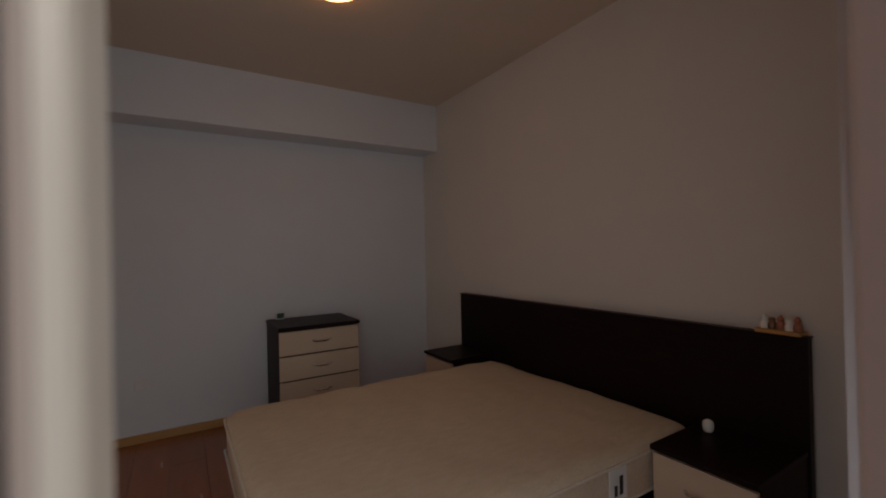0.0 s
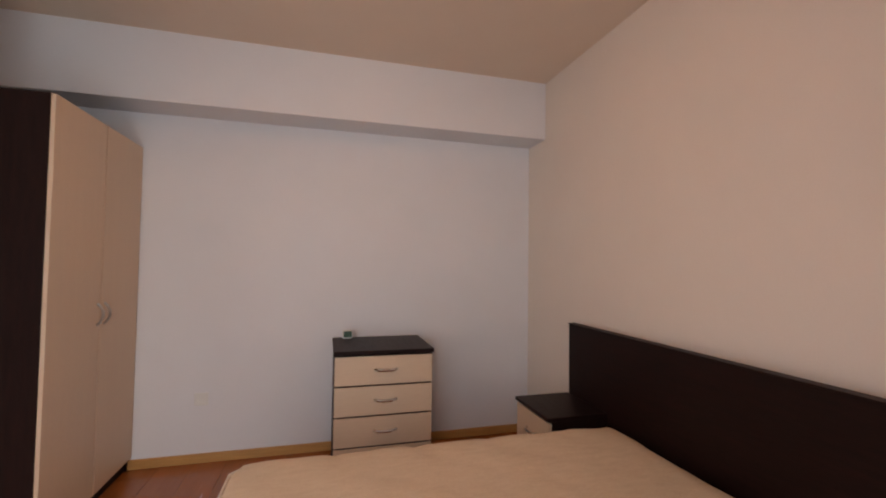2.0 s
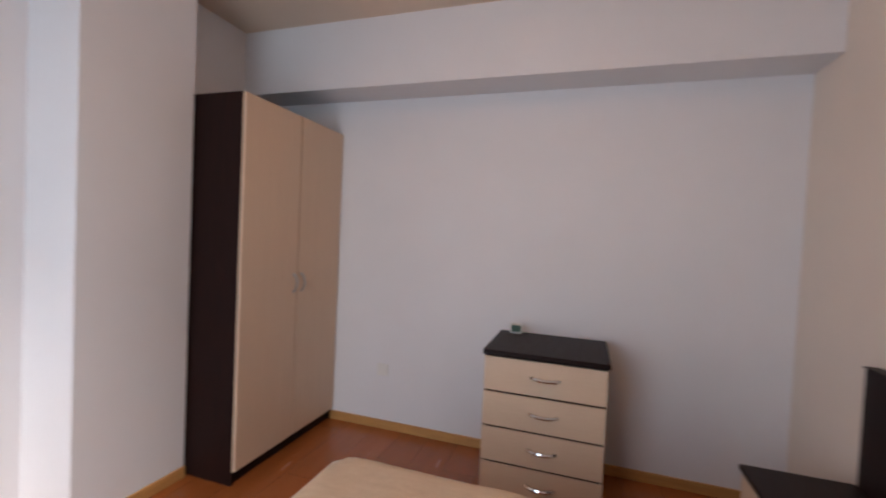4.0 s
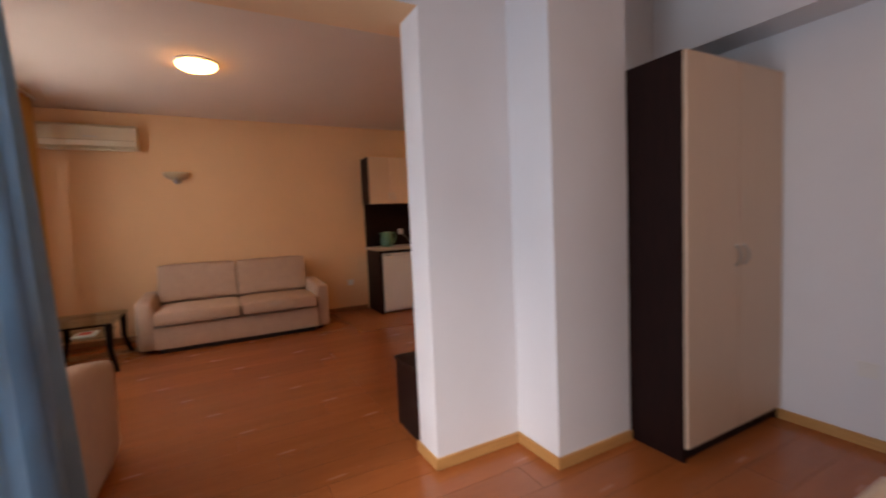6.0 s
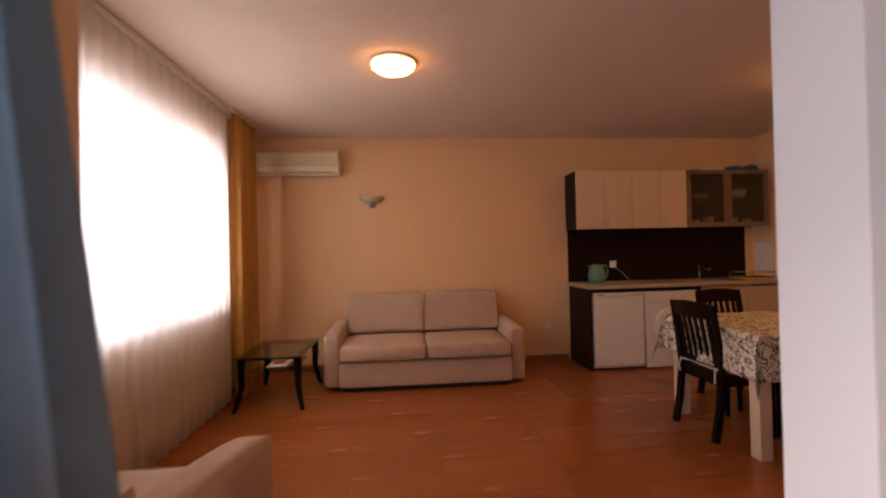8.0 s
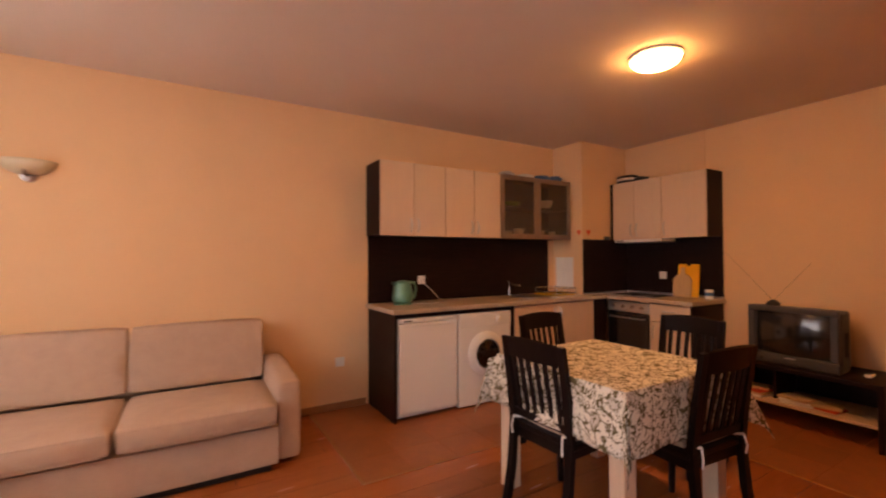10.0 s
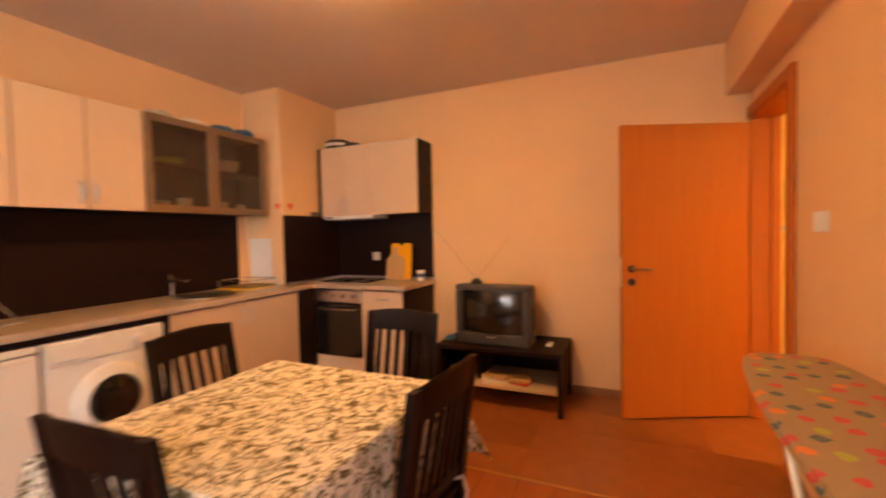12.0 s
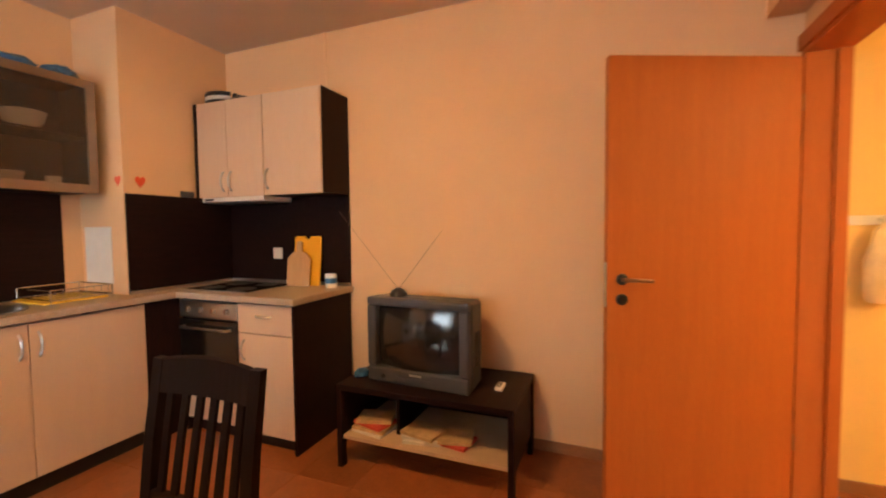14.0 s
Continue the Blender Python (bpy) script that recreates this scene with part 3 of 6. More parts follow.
def glazing():
    """Balcony frontage: fixed pane with a broad middle rail, and the open doorway beside it."""
    y0, y1 = -1.02, -0.945
    root = structure("window_balcony", boxes((XB, -0.113, y0, y1, 0, 0.10), (XB, 0.50, y0, y1, 2.22, 2.32), (XB, -1.22, y0, y1, 0.10, 2.22),
                     (-0.125, -0.1148, -0.99, y1, 0.10, 2.22), (0.43, 0.50, y0, y1, 0.0, 2.22), bevel=0.006), PVC, "white framed balcony glazing with an open doorway", "window")
    part("rail", box(bmesh.new(), -1.22, -0.145, y0 + 0.004, y1 - 0.004, 0.93, 1.05, bevel=0.006), PVC, root)
    part("seal", boxes((-1.22, -0.145, y0 + 0.02, y1 - 0.02, 1.05, 1.062), (-1.22, -0.145, y0 + 0.02, y1 - 0.02, 0.918, 0.93),
                       (-0.157, -0.125, -0.985, -0.952, 0.10, 0.918), (-0.157, -0.125, -0.985, -0.952, 1.062, 2.22)), RUBBER, root, "black rubber glazing seal")
    for z0, z1 in ((0.10, 0.918), (1.062, 2.22)):
        p = part("pane", box(bmesh.new(), -1.22, -0.157, -0.988, -0.978, z0, z1), CLEAR, root)
        p.visible_shadow = False
    part("threshold", box(bmesh.new(), -0.113, 0.43, y0, y1, -0.02, 0.025, bevel=0.006), STEEL, root, "metal door threshold")
    w = structure("window_living", boxes((-4.55, -2.55, YS - 0.16, YS - 0.09, 0.88, 0.95), (-4.55, -2.55, YS - 0.16, YS - 0.09, 2.15, 2.22),
                  (-4.55, -4.48, YS - 0.16, YS - 0.09, 0.95, 2.15), (-2.62, -2.55, YS - 0.16, YS - 0.09, 0.95, 2.15),
                  (-3.59, -3.51, YS - 0.16, YS - 0.09, 0.95, 2.15), bevel=0.006), PVC, "white framed living room window", "window")
    for x0, x1 in ((-4.48, -3.59), (-3.51, -2.62)):
        p = part("pane", box(bmesh.new(), x0, x1, YS - 0.13, YS - 0.12, 0.95, 2.15), CLEAR, w)
        p.visible_shadow = False
    part("window_sill", box(bmesh.new(), -4.6, -2.5, YS - 0.09, YS + 0.03, 0.855, 0.88, bevel=0.005), PVC, w)


glazing()
curtain("curtain", -0.755, -1.15, -0.862, 0.03, 2.59, 5, 0.062, BLUE_CLOTH, "long blue grey curtain gathered beside the balcony glazing", flare=-0.38, rng=3)
curtain("curtain", -4.52, -5.02, -1.80, 0.03, 2.59, 4, 0.035, GOLD_CLOTH, "golden yellow drape gathered beside the window", rng=5)
curtain("curtain", -2.45, -4.50, -1.86, 0.03, 2.585, 16, 0.018, SHEER, "thin white sheer curtain over the window", rng=7)


def room_door():
    """Cherry door, swung wide open, in its lining."""
    y0, y1 = 3.90, 4.72
    root = structure("door_frame", boxes((XP - 0.016, XD + 0.016, y0, y0 + 0.035, 0, 2.055), (XP - 0.016, XD + 0.016, y1 - 0.035, y1, 0, 2.055),
                     (XP - 0.016, XD + 0.016, y0, y1, 2.055, 2.09), bevel=0.003), CHERRY, "orange cherry veneer door lining", "door frame")
    part("casing", boxes((XP - 0.028, XP - 0.002, y0 - 0.06, y0 + 0.02, 0, 2.075), (XP - 0.028, XP - 0.002, y0 - 0.06, 4.736, 2.075, 2.145), bevel=0.004), CHERRY, root)
    part("stop", boxes((XP + 0.10, XP + 0.115, y1 - 0.05, y1 - 0.035, 0, 2.055)), CHERRY, root)
    hx, hy, w = -1.563, 4.685, 0.875
    leaf = thing("door", (hx, hy, 0.0), "orange cherry veneer door standing wide open", "door")
    leaf["kind"] = "structure"
    ORIGIN[leaf] = Vector((0, 0, 0))
    part("panel", box(bmesh.new(), -w, 0, -0.02, 0.02, 0.012, 2.035, bevel=0.004), CHERRY, leaf)
    for z, kind in ((1.055, "rosette"), (0.965, "keyhole_rosette")):
        part(kind, lathe(bmesh.new(), ((0.026, -0.02), (0.026, -0.027), (0.018, -0.030)), (-w + 0.065, 0, z), 20, "y"), BLACK, leaf, "black door rosette")
    part("door_handle", tube(bmesh.new(), ((-w + 0.065, -0.02, 1.055), (-w + 0.065, -0.062, 1.055), (-w + 0.10, -0.068, 1.055), (-w + 0.185, -0.064, 1.05)), 0.009, 8), BRONZE, leaf, "dark bronze lever handle")
    part("lock_plate", box(bmesh.new(), -w - 0.0015, -w + 0.004, -0.010, 0.010, 0.93, 1.13), STEEL, leaf)
    for z in (0.25, 1.8):
        part("hinge", tube(bmesh.new(), ((0.006, -0.016, z), (0.006, -0.016, z + 0.07)), 0.005, 8), BRONZE, leaf)
    leaf.rotation_euler = (0, 0, radians(24.0))


room_door()


def ceiling_lamp(at, mat, label, cord=0.0):
    root = thing("ceiling_lamp", at, label, "ceiling lamp", "ceiling lamps")
    part("base", lathe(bmesh.new(), ((0.16, 0.0), (0.165, -0.012), (0.15, -0.02)), at, 32), WHITE_PLASTIC, root, smooth=True)
    part("shade", lathe(bmesh.new(), ((0.148, -0.02), (0.146, -0.034), (0.126, -0.052), (0.085, -0.066), (0.03, -0.072)), at, 32), mat, root, "glowing warm glass shade", smooth=True)
    if cord:
        part("cord", tube(bmesh.new(), (at, (at[0], at[1], at[2] + cord)), 0.005, 6), WHITE_PLASTIC, root)
    for k in range(3):
        a = k * math.tau / 3 + 0.4
        part("clip", box(bmesh.new(), at[0] + 0.15 * math.cos(a) - 0.006, at[0] + 0.15 * math.cos(a) + 0.006, at[1] + 0.15 * math.sin(a) - 0.006,
                         at[1] + 0.15 * math.sin(a) + 0.006, at[2] - 0.045, at[2] - 0.012, bevel=0.002), CHROME, root)


ceiling_lamp((-3.55, -0.35, HIGH), LAMP_GLOW, "round glass ceiling lamp, lit, above the sofa")
ceiling_lamp((-3.44, 2.80, HIGH), TABLE_LAMP_GLOW, "round glass ceiling lamp, lit, above the dining table")
ceiling_lamp((0.56, 0.92, HIGH), BED_GLOW, "round glass ceiling lamp, lit, above the bed")
# Assumed hall lamp, unseen; hung low so the lintel's shadow clears the door
ceiling_lamp((-0.2, 3.6, 2.16), HALL_GLOW, "unseen pendant lamp, lit, added to light the hall", HIGH - 2.16)


def socket(at, face, label="white double wall socket", w=0.08):
    """A plate on a wall; face: the way it looks."""
    x, y, z = at
    root = thing("wall_socket", at, label, "socket")
    if abs(face[0]):
        s = face[0]
        part("plate", box(bmesh.new(), x, x + s * 0.010, y - w / 2, y + w / 2, z - 0.04, z + 0.04, bevel=0.004), WHITE_PLASTIC, root)
        part("insert", lathe(bmesh.new(), ((0.022, s * 0.010), (0.021, s * 0.0125), (0.016, s * 0.0105)), (x, y, z), 16, "x"), WHITE_PLASTIC, root)
    else:
        s = face[1]
        part("plate", box(bmesh.new(), x - w / 2, x + w / 2, y, y + s * 0.010, z - 0.04, z + 0.04, bevel=0.004), WHITE_PLASTIC, root)
        part("insert", lathe(bmesh.new(), ((0.022, s * 0.010), (0.021, s * 0.0125), (0.016, s * 0.0105)), (x, y, z), 16, "y"), WHITE_PLASTIC, root)


socket((-0.33, YBN, 0.40), (0, -1), "white wall socket above the bedroom skirting")
socket((XW, 1.36, 0.41), (1, 0), "white wall socket beside the kitchen counter")

# ---- bedroom ----
def bed():
    x0, x1, y0, y1 = 0.085, 1.81, -0.06, 1.35
    root = thing("bed", ((x0 + x1) / 2, (y0 + y1) / 2, 0), "double bed base in dark wenge boards under a bare mattress", "bed")
    for name, b in (("side_board", (x0 + 0.05, x1, y0 + 0.03, y0 + 0.055, 0.06, 0.28)), ("side_board", (x0 + 0.05, x1, y1 - 0.055, y1 - 0.03, 0.06, 0.28)),
                    ("foot_board", (x0 + 0.05, x0 + 0.075, y0 + 0.055, y1 - 0.055, 0.06, 0.28)), ("slat_deck", (x0 + 0.075, x1, y0 + 0.055, y1 - 0.055, 0.255, 0.28))):
        part(name, box(bmesh.new(), *b, bevel=0.003), WENGE_H, root)
    for x in (x0 + 0.1, x1 - 0.1):
        for y in (y0 + 0.1, y1 - 0.1):
            part("leg", box(bmesh.new(), x - 0.03, x + 0.03, y - 0.03, y + 0.03, 0, 0.255, bevel=0.003), WENGE, root)
    m = thing("mattress", ((x0 + x1) / 2, (y0 + y1) / 2, 0.28), "bare beige quilted mattress on the bed", "mattress")
    top = cushion_box(x0, x1, y0, y1, 0.28, 0.50, r=0.05, puff=0.010, cuts=40)
    for v in top.verts:
        if v.co.z > 0.47:
            q = noise.noise(Vector((v.co.x * 7, v.co.y * 5, 0)))
            v.co.z += 0.006 * q - 0.010 * max(0, 1 - abs(math.sin(v.co.x * 9 + 2.2 * math.sin(v.co.y * 6))) * 4)
    part("body", top, MATTRESS, m, smooth=True)
    for z in (0.315, 0.465):
        o = 0.006
        pts = [(x0 + 0.05, y0 - o, z), (x1 - 0.05, y0 - o, z), (x1 + o, y0 + 0.05, z), (x1 + o, y1 - 0.05, z), (x1 - 0.05, y1 + o, z), (x0 + 0.05, y1 + o, z),
               (x0 - o, y1 - 0.05, z), (x0 - o, y0 + 0.05, z), (x0 + 0.05, y0 - o, z)]
        part("piping", tube(bmesh.new(), pts, 0.006, 6), MATTRESS_SIDE, m, "pale corded mattress piping")
    tag = part("label_tag", box(bmesh.new(), 1.22, 1.32, y0 - 0.013, y0 - 0.009, 0.34, 0.46), PAPER, m, "white sewn-on mattress label")
    part("print", boxes((1.245, 1.262, y0 - 0.0145, y0 - 0.0132, 0.36, 0.40), (1.275, 1.295, y0 - 0.0145, y0 - 0.0132, 0.36, 0.43)), BLACK, tag)
    h = thing("headboard", (1.89, 0.66, 0), "wide dark wenge headboard against the wall", "headboard")
    part("panel", box(bmesh.new(), 1.865, 1.905, -0.455, 1.82, 0.02, 0.925, bevel=0.003), WENGE_H, h)
    for y in (-0.40, 1.62):
        part("spacer", box(bmesh.new(), 1.905, XE - 0.0145, y, y + 0.08, 0.0, 0.85), WENGE, h)
    part("cap", box(bmesh.new(), 1.860, 1.910, -0.458, 1.823, 0.925, 0.931, bevel=0.002), WENGE_H, h)


bed()


def nightstand(x0, y0, y1, label):
    x1 = 1.86
    r = thing("nightstand", ((x0 + x1) / 2, (y0 + y1) / 2, 0), label, "nightstand", "nightstands by the bed")
    part("top", box(bmesh.new(), x0 - 0.01, x1, y0, y1, 0.49, 0.51, bevel=0.002), WENGE_H, r)
    part("body", boxes((x0 + 0.018, x1, y0 + 0.004, y0 + 0.022, 0, 0.49), (x0 + 0.018, x1, y1 - 0.022, y1 - 0.004, 0, 0.49), (x1 - 0.01, x1, y0 + 0.022, y1 - 0.022, 0, 0.49),
                       (x0 + 0.03, x1 - 0.01, y0 + 0.022, y1 - 0.022, 0.06, 0.08)), WENGE, r)
    for z0, z1 in ((0.285, 0.478), (0.08, 0.279)):
        d = part("drawer", box(bmesh.new(), x0, x0 + 0.017, y0 + 0.005, y1 - 0.005, z0, z1, bevel=0.002), MAPLE_H, r, "pale maple drawer front")
        part("handle", bow_handle((x0, (y0 + y1) / 2, (z0 + z1) / 2), (0, 1, 0), (-1, 0, 0)), CHROME, d, "chrome bow handle")


nightstand(1.46, -0.45, -0.085, "wenge nightstand with maple drawers, on the near side of the bed")
nightstand(1.52, 1.44, 1.82, "wenge nightstand with maple drawers in the room corner")


def dresser():
    x0, x1, y0, y1, h = 0.475, 1.05, 2.0, 2.47, 0.775
    r = thing("dresser", ((x0 + x1) / 2, (y0 + y1) / 2, 0), "maple chest of four drawers with a dark wenge top and sides", "dresser")
    part("top", box(bmesh.new(), x0 - 0.006, x1 + 0.006, y0 - 0.012, y1, h - 0.024, h, bevel=0.002), WENGE_H, r, "dark wenge top")
    for a, b in ((x0, x0 + 0.018), (x1 - 0.018, x1)):
        part("side", box(bmesh.new(), a, b, y0 + 0.016, y1, 0, h - 0.024, bevel=0.001), WENGE, r, "dark wenge side")
    part("back", boxes((x0 + 0.018, x1 - 0.018, y1 - 0.008, y1, 0.03, h - 0.024)), WENGE, r)
    part("plinth", boxes((x0 + 0.018, x1 - 0.018, y0 + 0.03, y0 + 0.045, 0, 0.045)), WENGE, r)
    n, z0 = 4, 0.048
    step = (h - 0.03 - z0) / n
    for k in range(n):
        a = z0 + k * step
        d = part("drawer", box(bmesh.new(), x0 + 0.002, x1 - 0.002, y0, y0 + 0.016, a + 0.005, a + step - 0.005, bevel=0.0015), MAPLE_H, r)
        # Dark strip added in each gap to deepen its shade line
        if k:
            part("gap_shade_strip", boxes((x0 + 0.019, x1 - 0.019, y0 + 0.006, y0 + 0.03, a - 0.0045, a + 0.0045)), WENGE_H, r, "dark strip added for the shaded gap between drawers")
        part("handle", bow_handle(((x0 + x1) / 2 + 0.008, y0, a + step * 0.52), (1, 0, 0), (0, -1, 0), 0.13, 0.009), CHROME, d, "chrome bow handle")
    t = thing("alarm_clock", (0.565, 2.42, h), "small green and white clock on the dresser", "clock")
    part("case", box(bmesh.new(), 0.53, 0.60, 2.40, 2.44, h, h + 0.055, bevel=0.01), WHITE_PLASTIC, t, smooth=True)
    part("face", box(bmesh.new(), 0.54, 0.592, 2.395, 2.402, h + 0.012, h + 0.05), material("green_clock_face", (0.03, 0.08, 0.05), 0.3), t)


dresser()


def wardrobe():
    x0, x1, y0, y1, h = -1.29, -0.72, 1.64, 2.535, 1.985
    r = thing("wardrobe", ((x0 + x1) / 2, (y0 + y1) / 2, 0), "tall two-door wardrobe, wenge carcass and pale maple doors", "wardrobe")
    for a, b in ((y0, y0 + 0.018), (y1 - 0.018, y1)):
        part("side", box(bmesh.new(), x0, x1 - 0.0, a, b, 0, h, bevel=0.001), WENGE, r)
    part("top", box(bmesh.new(), x0, x1, y0 + 0.018, y1 - 0.018, h - 0.018, h, bevel=0.001), WENGE_H, r)
    part("back", box(bmesh.new(), x0, x0 + 0.008, y0 + 0.018, y1 - 0.018, 0.08, h - 0.018), WENGE, r)
    part("plinth", box(bmesh.new(), x1 - 0.035, x1 - 0.017, y0 + 0.018, y1 - 0.018, 0, 0.085), WENGE_H, r)
    part("partition", box(bmesh.new(), x0 + 0.008, x1 - 0.001, (y0 + y1) / 2 - 0.009, (y0 + y1) / 2 + 0.009, 0.1, h - 0.018), WENGE, r)
    part("floor_board", box(bmesh.new(), x0 + 0.008, x1 - 0.02, y0 + 0.018, y1 - 0.018, 0.085, 0.1), WENGE_H, r)
    mid = (y0 + y1) / 2
    for a, b, hy in ((y0 + 0.003, mid - 0.004, mid - 0.035), (mid + 0.004, y1 - 0.003, mid + 0.035)):
        d = part("door", box(bmesh.new(), x1 + 0.001, x1 + 0.018, a, b, 0.075, h - 0.003, bevel=0.002), MAPLE, r, "pale maple door")
        part("handle", bow_handle((x1 + 0.018, hy, 1.0), (0, 0, 1), (1, 0, 0), 0.11), STEEL, d, "slim steel handle")


wardrobe()


def headboard_bits():
    z = 0.931
    t = thing("figurine_shelf", (1.885, -0.365, z), "small wooden tray of little figures on the headboard", "ornament")
    part("tray", box(bmesh.new(), 1.845, 1.925, -0.44, -0.29, z, z + 0.014, bevel=0.003), PINE, t)
    for k, y in enumerate((-0.42, -0.393, -0.366, -0.338, -0.312)):
        part("figure", lathe(bmesh.new(), ((0.014, 0.0), (0.016, 0.016), (0.009, 0.032), (0.012, 0.041), (0.003, 0.056 - 0.009 * (k % 2))), (1.885, y, z + 0.014), 12), (TOY_RED, CHINA, TOY_RED, BRONZE, CHINA)[k], t, smooth=True)
    p = thing("puck_light", (1.74, -0.16, 0.51), "round white push light on the nightstand", "lamp")
    part("body", lathe(bmesh.new(), ((0.012, 0.0), (0.019, 0.010), (0.022, 0.027), (0.019, 0.044), (0.007, 0.052)), (1.74, -0.16, 0.51), 24), CHINA, p, smooth=True)
    part("foot", lathe(bmesh.new(), ((0.016, 0.0), (0.017, 0.003), (0.013, 0.005)), (1.74, -0.16, 0.51), 24), BLACK, p)


headboard_bits()


def wall_lamp(at, face, label, shade_mat, plate_mat):
    """A small shell sconce: plate, arm and upturned shade."""
    x, y, z = at
    s = face
    r = thing("wall_lamp", at, label, "wall lamp", "wall lamps")
    part("plate", lathe(bmesh.new(), ((0.045, 0.0), (0.045, s * 0.012), (0.03, s * 0.02)), at, 20, "x"), plate_mat, r, smooth=True)
    part("arm", tube(bmesh.new(), ((x, y, z), (x + s * 0.07, y, z - 0.012), (x + s * 0.10, y, z + 0.02)), 0.009), plate_mat, r)
    bm = bmesh.new()
    rows = []
    for j in range(7):
        ring = []
        for k in range(13):
            a = math.pi * k / 12
            rad = 0.022 + 0.098 * math.sin(math.pi / 2 * j / 6)
            ring.append(bm.verts.new((x + s * (0.012 + rad * math.sin(a) * 0.95), y + rad * 1.15 * math.cos(a), z + 0.005 + 0.085 * (1 - math.cos(math.pi / 2 * j / 6)))))
        rows.append(ring)
    for a, b in zip(rows, rows[1:]):
        for k in range(12):
            bm.faces.new((a[k], a[k + 1], b[k + 1], b[k]))
    bm.faces.new(rows[0])
    sh = part("shade", bm, shade_mat, r, smooth=True)
    sh.modifiers.new("thickness", "SOLIDIFY").thickness = 0.004


def bare_lamp_holder(at):
    """A bulb holder on a short dark elbow."""
    x, y, z = at
    r = thing("bulb_holder", at, "bare unlit bulb on a small dark wall fitting above the headboard", "wall lamp")
    part("plate", lathe(bmesh.new(), ((0.017, 0.0), (0.017, -0.008), (0.011, -0.011)), at, 18, "x"), BLACK, r, smooth=True)
    part("elbow", tube(bmesh.new(), ((x - 0.010, y, z), (x - 0.032, y, z - 0.004), (x - 0.037, y, z + 0.010)), 0.006), BLACK, r, smooth=True)
    part("socket", lathe(bmesh.new(), ((0.009, 0.006), (0.011, 0.014), (0.011, 0.030)), (x - 0.037, y, z), 16), BLACK, r, smooth=True)
    part("bulb", lathe(bmesh.new(), ((0.009, 0.030), (0.013, 0.05), (0.016, 0.075), (0.011, 0.093), (0.003, 0.10)), (x - 0.037, y, z), 18), WHITE_PLASTIC, r, "white unlit bulb", smooth=True)


bare_lamp_holder((XE, -0.56, 1.925))
wall_lamp((XW, -0.67, 1.86), 1, "small unlit shell wall lamp above the sofa", AC_PLASTIC, ALU)

# ---- living room ----
def sofa(at, width, turn, label, seats):
    """Two-cushion settee or armchair; local: back along y at x = 0, facing +x."""
    r = thing("sofa" if seats > 1 else "armchair", (0, 0, 0), label, "sofa" if seats > 1 else "armchair")
    w = width / 2
    arm = 0.16
    reach, rear, front = (0.79, 0.57, 0.535) if seats > 1 else (0.90, 0.68, 0.54)    # arm's length, height behind and in front
    part("base", cushion_box(0.06, 0.85, -w + arm - 0.01, w - arm + 0.01, 0.045, 0.285, 0.018, 0.003), SOFA, r, smooth=True)
    part("back_frame", cushion_box(0.0, 0.14, -w + arm - 0.02, w - arm + 0.02, 0.05, 0.66, 0.03, 0.004), SOFA, r, smooth=True)
    for s in (-1, 1):
        a = cushion_box(0.0, reach, -w if s < 0 else w - arm, -w + arm if s < 0 else w, 0.03, rear, 0.045, 0.006, 10)
        for v in a.verts:
            if v.co.z > 0.3:
                v.co.z -= (rear - front) * max(0, v.co.x / reach) ** 1.6 * (v.co.z - 0.3) / (rear - 0.3)
        part("armrest", a, SOFA, r, smooth=True)
    cw = (width - 2 * arm) / seats
    for k in range(seats):
        y0 = -w + arm + k * cw
        part("seat_cushion", cushion_box(0.20, 0.89, y0 + 0.006, y0 + cw - 0.006, 0.295, 0.435, 0.035, 0.012, 8), SOFA, r, smooth=True)
        b = cushion_box(0.15, 0.29, y0 + 0.008, y0 + cw - 0.008, 0.455, 0.865 if seats > 1 else 0.69, 0.022, 0.008, 8)
        for v in b.verts:
            v.co.x -= 0.14 * (v.co.z - 0.42)
        part("back_cushion", b, SOFA, r, smooth=True)
        for z in (0.31, 0.42):
            part("piping", tube(bmesh.new(), ((0.884, y0 + 0.04, z), (0.893, y0 + cw / 2, z), (0.884, y0 + cw - 0.04, z)), 0.004, 6), SOFA, r)
    for x in (0.1, 0.66):
        for y in (-w + 0.09, w - 0.09):
            part("foot", lathe(bmesh.new(), ((0.025, 0.0), (0.03, 0.04)), (x, y, 0.0), 12), BLACK, r)
    part("plinth", box(bmesh.new(), 0.1, 0.80, -w + 0.19, w - 0.19, 0.0, 0.05), BLACK, r, "dark recessed plinth")
    r.matrix_basis = pose(*at, 0, 0, turn)
    return r


sofa((-5.46, -0.117, 0), 1.95, 0, "beige fabric two-seat sofa against the peach wall", 2)
sofa((-1.57, -1.35, 0), 0.98, 180, "beige fabric armchair beside the wide opening", 1)


